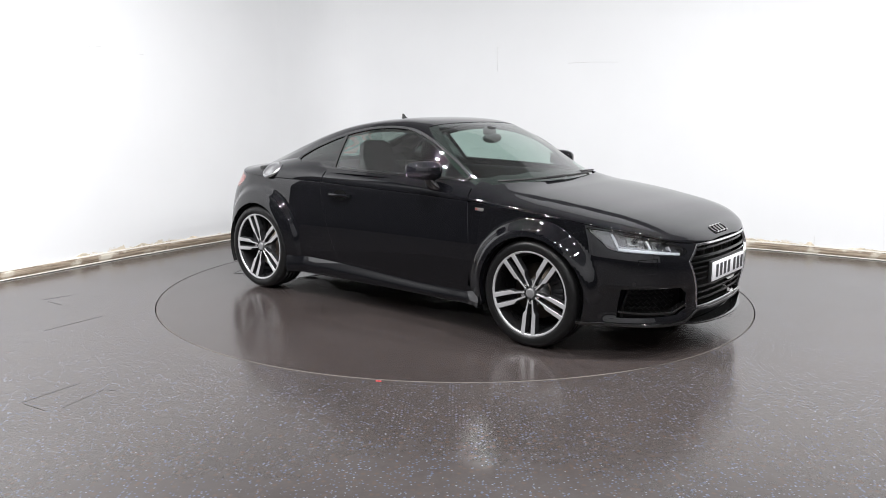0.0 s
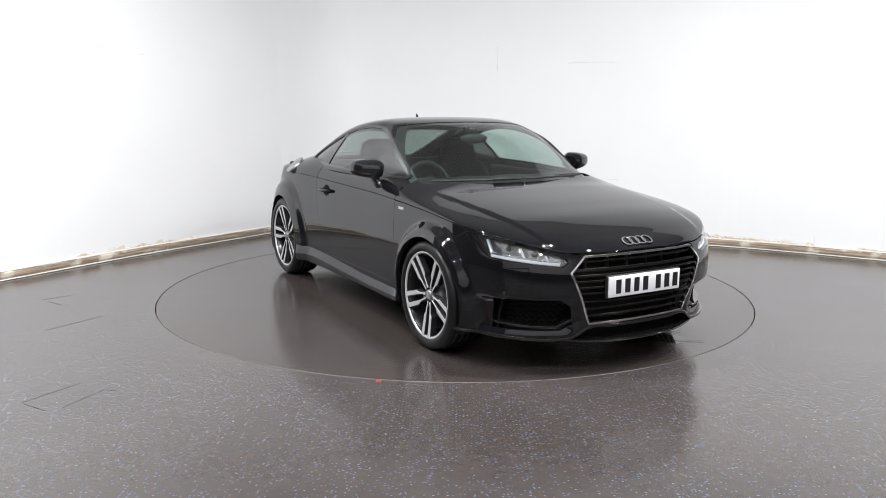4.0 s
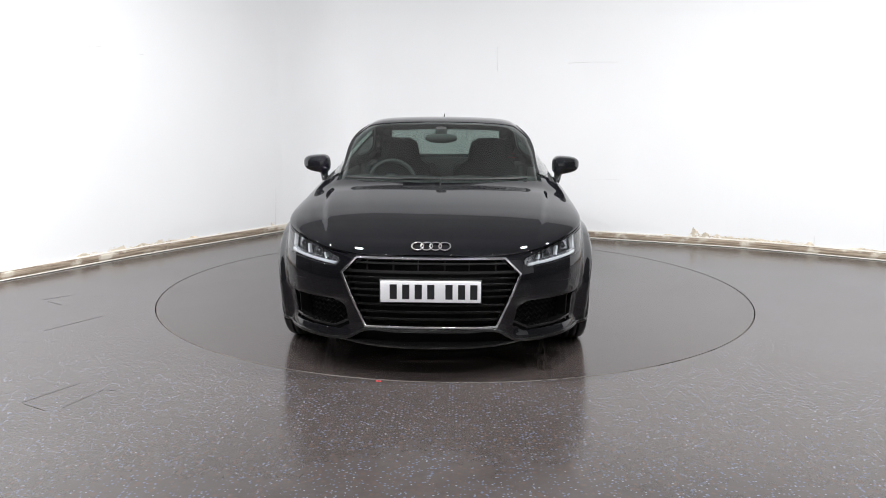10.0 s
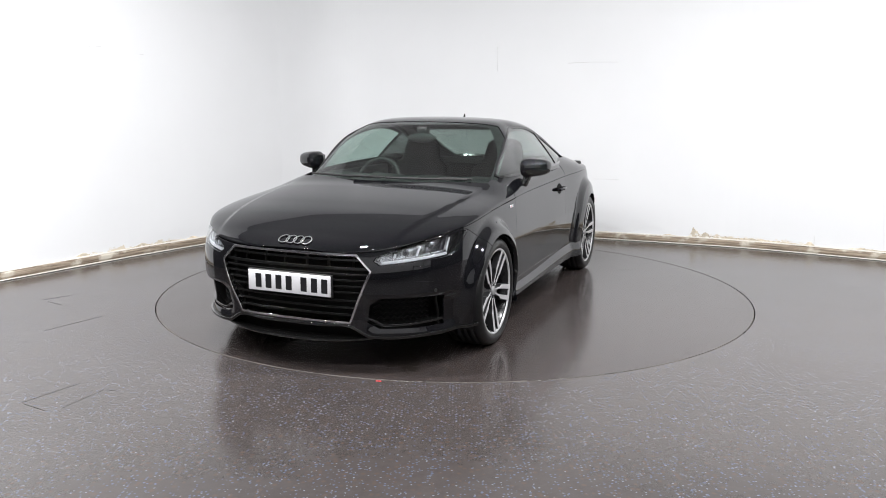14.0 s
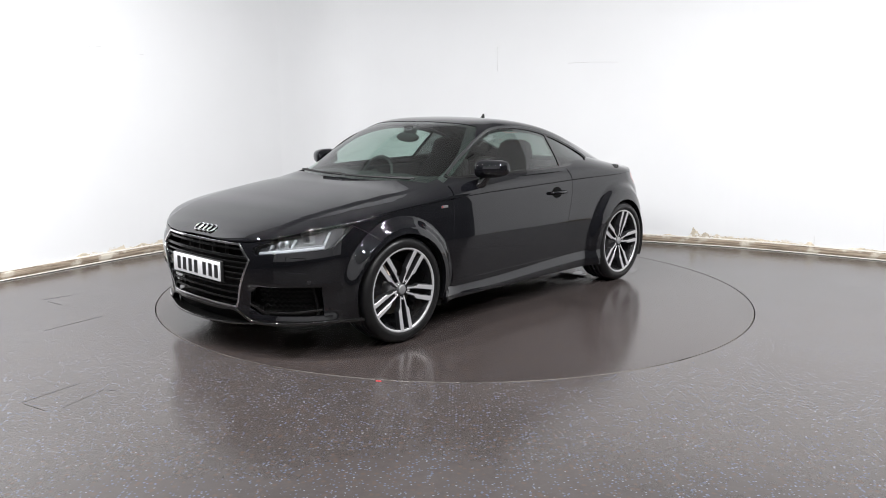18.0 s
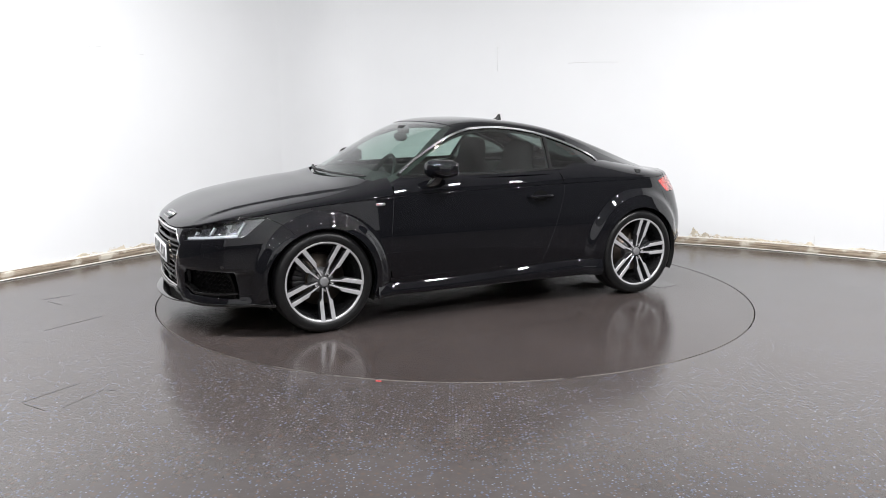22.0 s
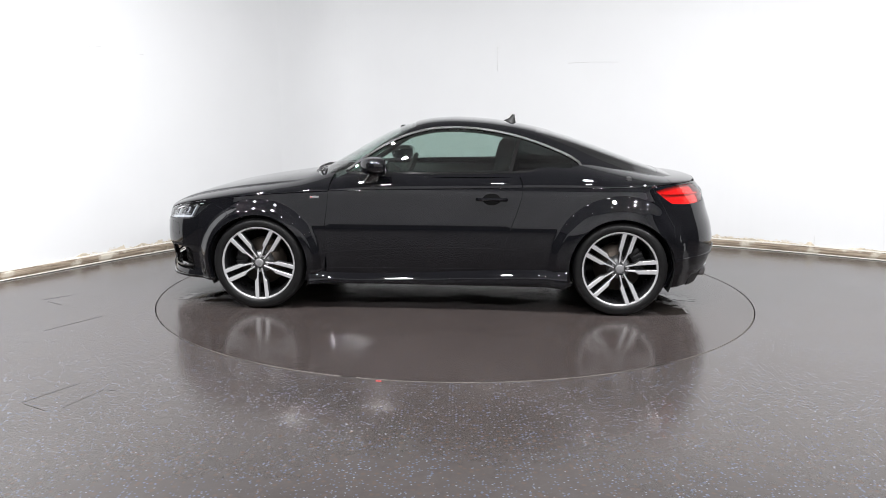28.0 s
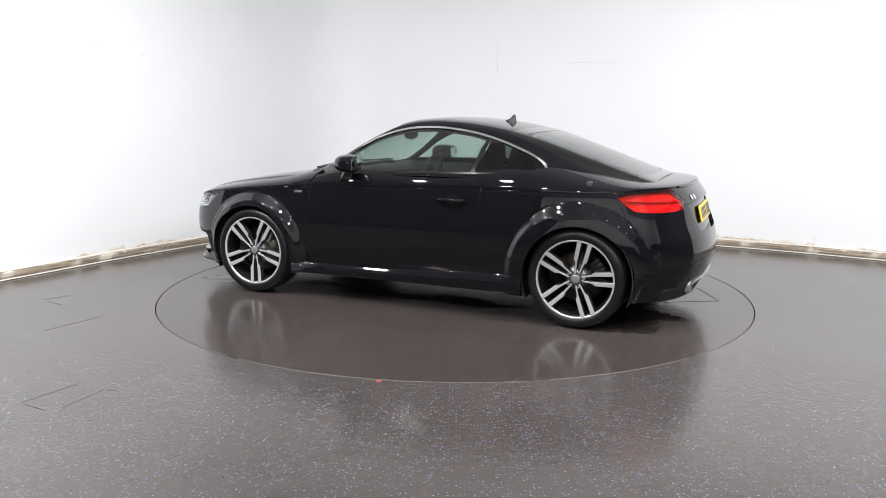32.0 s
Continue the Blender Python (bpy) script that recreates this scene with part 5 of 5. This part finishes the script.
def fittings(car):
    for sd in (1, -1):
        m = sd < 0
        # door mirror: shell, glass and foot
        bm = bmesh.new()
        bmesh.ops.create_uvsphere(bm, u_segments=28, v_segments=18, radius=1.0)
        for v in bm.verts:
            x, y, z = v.co
            k = lambda a, e: math.copysign(abs(a) ** e, a)
            x, y, z = k(x, 0.75), k(y, 0.62), k(z, 0.68)
            taper = 1 - 0.20 * y
            xx = x * (0.120 if x > 0 else 0.055) * taper
            v.co = (0.398 + xx - 0.02 * y, sd * (0.886 + 0.097 * y), 1.012 + z * 0.062 * taper + 0.004 * y)
        if m:
            bmesh.ops.reverse_faces(bm, faces=bm.faces)
        mir = part("door_mirror", bm, PAINT, car, "black door mirror")
        bm = bmesh.new()
        box_bm(bm, 0.345, sd * 0.882, 1.010, 0.006, 0.145, 0.080, 0.003)
        part("mirror_glass", bm, CHROME, mir)
        bm = bmesh.new()
        rows = []
        for x, y, z, a, b in ((0.470, 0.812, 0.880, 0.060, 0.022), (0.455, 0.826, 0.915, 0.050, 0.024), (0.435, 0.833, 0.950, 0.046, 0.028), (0.405, 0.842, 1.000, 0.046, 0.040)):
            rows.append([bm.verts.new((x + a * math.cos(t), sd * (y + b * math.sin(t)), z)) for t in np.linspace(0, 2 * math.pi, 12, endpoint=False)])
        for a, b in zip(rows, rows[1:]):
            for k in range(12):
                bm.faces.new((a[k], a[(k + 1) % 12], b[(k + 1) % 12], b[k]))
        bm.faces.new(rows[0]), bm.faces.new(rows[-1])
        bmesh.ops.recalc_face_normals(bm, faces=bm.faces)
        part("mirror_foot", bm, GLOSS, mir)
        # door handle over a flat near-black oval, painted shade of its hollow
        t = np.linspace(0, 2 * math.pi, 28, endpoint=False)
        hollow = [(-0.372 + 0.062 * math.cos(a), 0.792 + 0.040 * math.sin(a)) for a in t]
        hb = shell_mesh("handle_hollow_shade", [patch(hollow, shell, h=0.02, depth=0, gap=0, lift=0.0015, mirror=m)], HOLLOW, car)
        pts = []
        for u in np.linspace(0, 1, 12):
            x = -0.27 - 0.205 * u
            p, n = shell(np.array([[x, 0.790]]))
            q = p[0] + n[0] * (0.004 + 0.036 * math.sin(math.pi * u) ** 0.5)
            pts.append((q[0], sd * q[1], q[2]))
        part("door_handle", tube(pts, 0.0115, 10), PAINT, car, "black door handle")
        # small badge on the wing
        bd = [(0.885, 0.800), (0.825, 0.8015), (0.825, 0.787), (0.885, 0.7855)]
        b1 = shell_mesh("wing_badge", [patch(bd, shell, h=0.03, depth=0.003, gap=0, lift=0.004, mirror=m)], SATIN, car, "small silver badge with a red bar")
        rb = [(0.885, 0.800), (0.872, 0.8005), (0.868, 0.786), (0.881, 0.7855)] if sd > 0 else [(0.838, 0.801), (0.825, 0.8015), (0.829, 0.787), (0.842, 0.7865)]
        shell_mesh("badge_bar", [patch(rb, shell, h=0.03, depth=0.002, gap=0.003, lift=0.006, mirror=m)], RED_BADGE, b1)
        # exhaust tips
        bm = lathe([(0.046, 0.0), (0.051, 0.005), (0.051, 0.16), (0.044, 0.16), (0.044, 0.012), (0.046, 0.0)], 32)
        ob = part("exhaust_tip", bm, SATIN, car, "round polished exhaust tip")
        ob.matrix_basis = pose(-1.925, sd * 0.43, 0.258, 0, 0, -90)
        # ridge over the rear bumper's lower edge
        rg = [(s_of_x(-1.60), 0.385), (s_of_x(-1.80), 0.392), (s_of_y(0.55, False), 0.405), (s_of_y(0.36, False), 0.430)]
        shell_mesh("bumper_ridge", [patch(band(spline2(rg, n=5), 0.009), shell, h=0.03, depth=0.01, gap=0, lift=0.010, mirror=m)], PAINT, car)
    # filler cap, on the right side only
    fw = -deck_w(-1.150, 0.815)
    mm = stand_on(deck, -1.150, fw, 0.002)
    cap = part("filler_cap", lathe([(0.0, 0.007), (0.058, 0.006), (0.062, 0.003), (0.066, 0.008), (0.082, 0.006), (0.086, 0.0), (0.086, -0.01)], 40), SATIN, car, "round aluminium fuel filler cap")
    cap.matrix_basis = mm @ pose(0, 0, 0, 90, 0, 0)
    for k in range(8):
        bm = lathe([(0.0, 0.010), (0.004, 0.009), (0.005, 0.004)], 8)
        bmesh.ops.translate(bm, vec=(0.074 * math.cos(k * math.pi / 4), 0, 0.074 * math.sin(k * math.pi / 4)), verts=bm.verts)
        part("cap_screw", bm, CHROME, cap)
    # diffuser under the rear bumper
    ss = np.linspace(s_of_x(-1.78), 2 * S_R - s_of_x(-1.78), 50)
    shell_mesh("diffuser", [patch([(s, 0.185) for s in ss] + [(s, 0.262) for s in ss[::-1]], shell, h=0.04, depth=0.06, gap=0, lift=0.003)], DULL, car, "dark rear diffuser")
    shell_mesh("diffuser_edge", [patch(band([(s, 0.268 + 0.02 * smooth01((abs(s - S_R) < 0.45) * 1.0)) for s in ss if abs(s - S_R) < 0.52], 0.005), shell, h=0.04, depth=0.01, gap=0, lift=0.012)], SATIN, car)
    # spoiler lip along the tail
    sw = np.linspace(s_of_y(0.52, False), s_of_y(-0.52, False), 40)
    shell_mesh("spoiler_lip", [patch([(s, float(shoulder(s)) - 0.006) for s in sw] + [(s, float(shoulder(s)) + 0.004) for s in sw[::-1]], shell, h=0.03, depth=0.03, gap=0, lift=0.006)], PAINT, car)
    # plain bars for the lettering on the tail
    for y0, y1 in ((0.44, 0.40), (0.38, 0.34)):
        bb = [(s_of_y(y0, False), 0.848), (s_of_y(y1, False), 0.848), (s_of_y(y1, False), 0.822), (s_of_y(y0, False), 0.822)]
        shell_mesh("tail_badge", [patch(bb, shell, h=0.02, depth=0.002, gap=0, lift=0.004)], CHROME, car, "small chrome bar badge")


def cabin(car):
    bm = bmesh.new()
    rows = []
    for x, z in ((0.98, 0.80), (0.90, 0.885), (0.70, 0.945), (0.55, 0.945), (0.47, 0.89), (0.46, 0.76), (0.52, 0.60)):
        rows.append([bm.verts.new((x - 0.03 * (y / 0.7) ** 2, y, z - 0.012 * math.cos(y * 9) ** 2)) for y in np.linspace(-0.70, 0.70, 15)])
    for a, b in zip(rows, rows[1:]):
        for k in range(14):
            bm.faces.new((a[k], a[k + 1], b[k + 1], b[k]))
    part("dashboard", bm, DULL, car)
    for y in (-0.45, -0.12, 0.12, 0.55):
        bm = lathe([(0.0, 0.012), (0.030, 0.010), (0.042, 0.014), (0.046, 0.0)], 20)
        ob = part("air_vent", bm, SATIN_DARK, car)
        ob.matrix_basis = pose(0.455, y, 0.82, 0, 0, 90)
    for y in (0.36, -0.36):
        bm = bmesh.new()
        box_bm(bm, -0.08, y, 0.44, 0.55, 0.48, 0.16, 0.06)
        box_bm(bm, -0.08, y - 0.21, 0.49, 0.50, 0.09, 0.16, 0.04)
        box_bm(bm, -0.08, y + 0.21, 0.49, 0.50, 0.09, 0.16, 0.04)
        st = part("seat", bm, TRIM_CLOTH, car, "dark sports seat with side bolsters")
        bm = bmesh.new()
        rows = []
        for z, half, th, x in ((0.48, 0.23, 0.09, -0.32), (0.62, 0.26, 0.10, -0.36), (0.80, 0.265, 0.10, -0.41), (0.93, 0.24, 0.09, -0.45), (0.99, 0.165, 0.08, -0.465), (1.06, 0.155, 0.08, -0.48), (1.13, 0.135, 0.07, -0.49), (1.16, 0.08, 0.045, -0.495)):
            rows.append([bm.verts.new((x + th * math.cos(t) - 0.03 * math.cos(2 * t) * (half > 0.2), y + half * math.copysign(abs(math.sin(t)) ** 0.6, math.sin(t)), z)) for t in np.linspace(0, 2 * math.pi, 24, endpoint=False)])
        for a, b in zip(rows, rows[1:]):
            for k in range(24):
                bm.faces.new((a[k], a[(k + 1) % 24], b[(k + 1) % 24], b[k]))
        bm.faces.new(rows[-1]), bm.faces.new(rows[0])
        bmesh.ops.recalc_face_normals(bm, faces=bm.faces)
        part("backrest", bm, TRIM_CLOTH, st)
    for y in (0.30, -0.30):
        bm = bmesh.new()
        box_bm(bm, -1.0, y, 0.72, 0.12, 0.46, 0.42, 0.05, pose(0, 0, 0, 0, -25, 0))
        part("rear_backrest", bm, TRIM_CLOTH, car)
    for sd in (1, -1):
        bm = bmesh.new()
        box_bm(bm, 0.05, sd * 0.715, 0.66, 1.10, 0.06, 0.54, 0.02)
        part("door_card", bm, DULL, car)
        bm = bmesh.new()
        box_bm(bm, -0.82, sd * 0.64, 0.72, 0.46, 0.06, 0.44, 0.02)
        part("side_trim", bm, DULL, car)
    bm = bmesh.new()
    box_bm(bm, -1.30, 0, 0.63, 0.04, 1.60, 0.64, 0.01)
    part("boot_lining", bm, DULL, car)
    bm = bmesh.new()
    box_bm(bm, -0.2, 0, 0.30, 1.9, 1.4, 0.06, 0.01)
    part("cabin_floor", bm, DULL, car)
    bm = bmesh.new()
    box_bm(bm, 0.05, 0, 0.48, 0.9, 0.22, 0.24, 0.04)
    part("centre_console", bm, DULL, car)
    bm = tube([(0.33 + 0.18 * math.sin(a) * -0.36, -0.36 + 0.168 * math.cos(a), 0.868 + 0.168 * math.sin(a) * 0.93) for a in np.linspace(0, 2 * math.pi, 36, endpoint=False)], 0.015, 10, True)
    sw = part("steering_wheel", bm, DULL, car, "black steering wheel with an aluminium inlay")
    bm = bmesh.new()
    bmesh.ops.create_uvsphere(bm, u_segments=16, v_segments=10, radius=0.07, matrix=Matrix.Translation((0.34, -0.36, 0.868)) @ Matrix.Diagonal((0.5, 1, 1, 1)))
    box_bm(bm, 0.34, -0.36, 0.868, 0.02, 0.31, 0.035, 0.008)
    box_bm(bm, 0.37, -0.36, 0.80, 0.02, 0.05, 0.16, 0.008)
    part("wheel_spokes", bm, DULL, sw)


def wheel(car, x, y, side, turn):
    """y: middle plane of the tyre. Outer face towards +y, turned round for the other side."""
    prof = [(0.240, 0.098), (0.256, 0.108), (0.262, 0.113), (0.278, 0.119), (0.298, 0.117), (0.312, 0.108), (0.321, 0.094), (0.325, 0.072), (0.3252, 0.066), (0.319, 0.065), (0.319, 0.057), (0.3258, 0.056), (0.3265, 0.026), (0.319, 0.025), (0.319, 0.015), (0.3265, 0.014), (0.3265, -0.014), (0.319, -0.015), (0.319, -0.025), (0.3265, -0.026), (0.3258, -0.056), (0.319, -0.057), (0.319, -0.065), (0.325, -0.067), (0.318, -0.103), (0.300, -0.118), (0.245, -0.112), (0.236, -0.105)]
    w = part("wheel", lathe([(0.2445, 0.098), (0.2470, 0.108), (0.258, 0.110), (0.261, 0.106), (0.256, 0.098)], 72), ALLOY, car, "machined and dark grey alloy wheel")
    w.matrix_basis = pose(x, y, 0.3265, 0, 0, 0 if side > 0 else 180)
    part("tyre", lathe(prof, 80), RUBBER, w)
    part("barrel", lathe([(0.248, 0.104), (0.238, 0.085), (0.228, 0.04), (0.222, -0.09), (0.16, -0.10), (0.0, -0.10)], 64), BARREL, w)
    part("brake_disc", lathe([(0.0, 0.0), (0.085, 0.0), (0.09, -0.012), (0.168, -0.012), (0.168, -0.036), (0.0, -0.036)], 48), STEEL, w)
    bm = bmesh.new()
    ca = math.radians(20 if x > 0 else 160) if side > 0 else math.radians(160 if x > 0 else 20)
    for k in range(5):
        a = ca + math.radians(-24 + 12 * k)
        box_bm(bm, 0.145 * math.cos(a), -0.012, 0.145 * math.sin(a), 0.085, 0.07, 0.036, 0.008, Matrix.Rotation(-a, 4, "Y"))
    part("brake_caliper", bm, ALLOY_DARK, w)
    # five pairs of spokes: dark flanks with a bright machined face
    inner = lambda r: np.interp(r, (0.040, 0.075, 0.105, 0.14, 0.25), (0.0075, 0.0125, 0.0165, 0.0185, 0.0205))
    outer = lambda r: np.interp(r, (0.040, 0.075, 0.106, 0.128, 0.25), (0.0185, 0.0240, 0.0290, 0.0440, 0.0500))
    rr = (0.040, 0.075, 0.106, 0.128, 0.17, 0.21, 0.250)
    for k in range(5):
        a = math.radians(-90 + turn + 72 * k)
        for o in (-1, 1):
            for nm, mat, grow, top, deep in (("spoke", ALLOY_DARK, 0.002, 0.0, 0.035), ("spoke_face", ALLOY, 0.0, 0.0015, 0.006)):
                bm = bmesh.new()
                rows = []
                for r in rr:
                    yy = 0.083 + 0.024 * (r / 0.246) ** 1.3 + top
                    a0, a1 = float(inner(r)), float(outer(r))
                    m, h = (a0 + a1) / 2, (a1 - a0) / 2 + grow
                    q = [(o * m - h, yy - 0.002), (o * m - h + 0.002, yy), (o * m + h - 0.002, yy), (o * m + h, yy - 0.002), (o * m + h + grow, yy - deep), (o * m - h - grow, yy - deep)]
                    rows.append([bm.verts.new((r * math.cos(a) - t * math.sin(a), v, r * math.sin(a) + t * math.cos(a))) for t, v in q])
                for p, q in zip(rows, rows[1:]):
                    for i in range(6):
                        bm.faces.new((p[i], p[(i + 1) % 6], q[(i + 1) % 6], q[i]))
                bm.faces.new(rows[0])
                bm.faces.new(rows[-1][::-1])
                bmesh.ops.recalc_face_normals(bm, faces=bm.faces)
                part(nm, bm, mat, w, smooth=False)
        # bolt between each pair
        bm = lathe([(0.0, 0.080), (0.005, 0.080), (0.006, 0.089), (0.0092, 0.089), (0.0105, 0.085), (0.0105, 0.045)], 14)
        bmesh.ops.translate(bm, vec=(0.0565 * math.cos(a), 0, 0.0565 * math.sin(a)), verts=bm.verts)
        part("wheel_bolt", bm, CHROME, w)
    part("hub", lathe([(0.0, 0.062), (0.040, 0.062), (0.056, 0.056), (0.070, 0.048), (0.078, 0.030), (0.082, 0.0)], 40), HUB_GREY, w)
    part("centre_cap", lathe([(0.0, 0.0935), (0.024, 0.093), (0.0285, 0.0915), (0.0305, 0.086), (0.033, 0.05)], 32), CAP_GREY, w)
    return w


def turned(t):
    a = float(TURN_AT(t))
    c, s = math.cos(math.radians(a)), math.sin(math.radians(a))
    return a, c * CAR_X - s * CAR_Y, s * CAR_X + c * CAR_Y


TURN_AT = curve(*TURN)
build_room()
TABLE = turntable()
CAR = build_car()


def motions():
    """The table turns with the car on it at an even speed."""
    walk(TABLE, [(t, pose(0, 0, 0, 0, 0, turned(t)[0])) for t in range(33)])
    walk(CAR, [(t, pose(turned(t)[1], turned(t)[2], 0.0, 0, 0, turned(t)[0])) for t in range(33)])


motions()
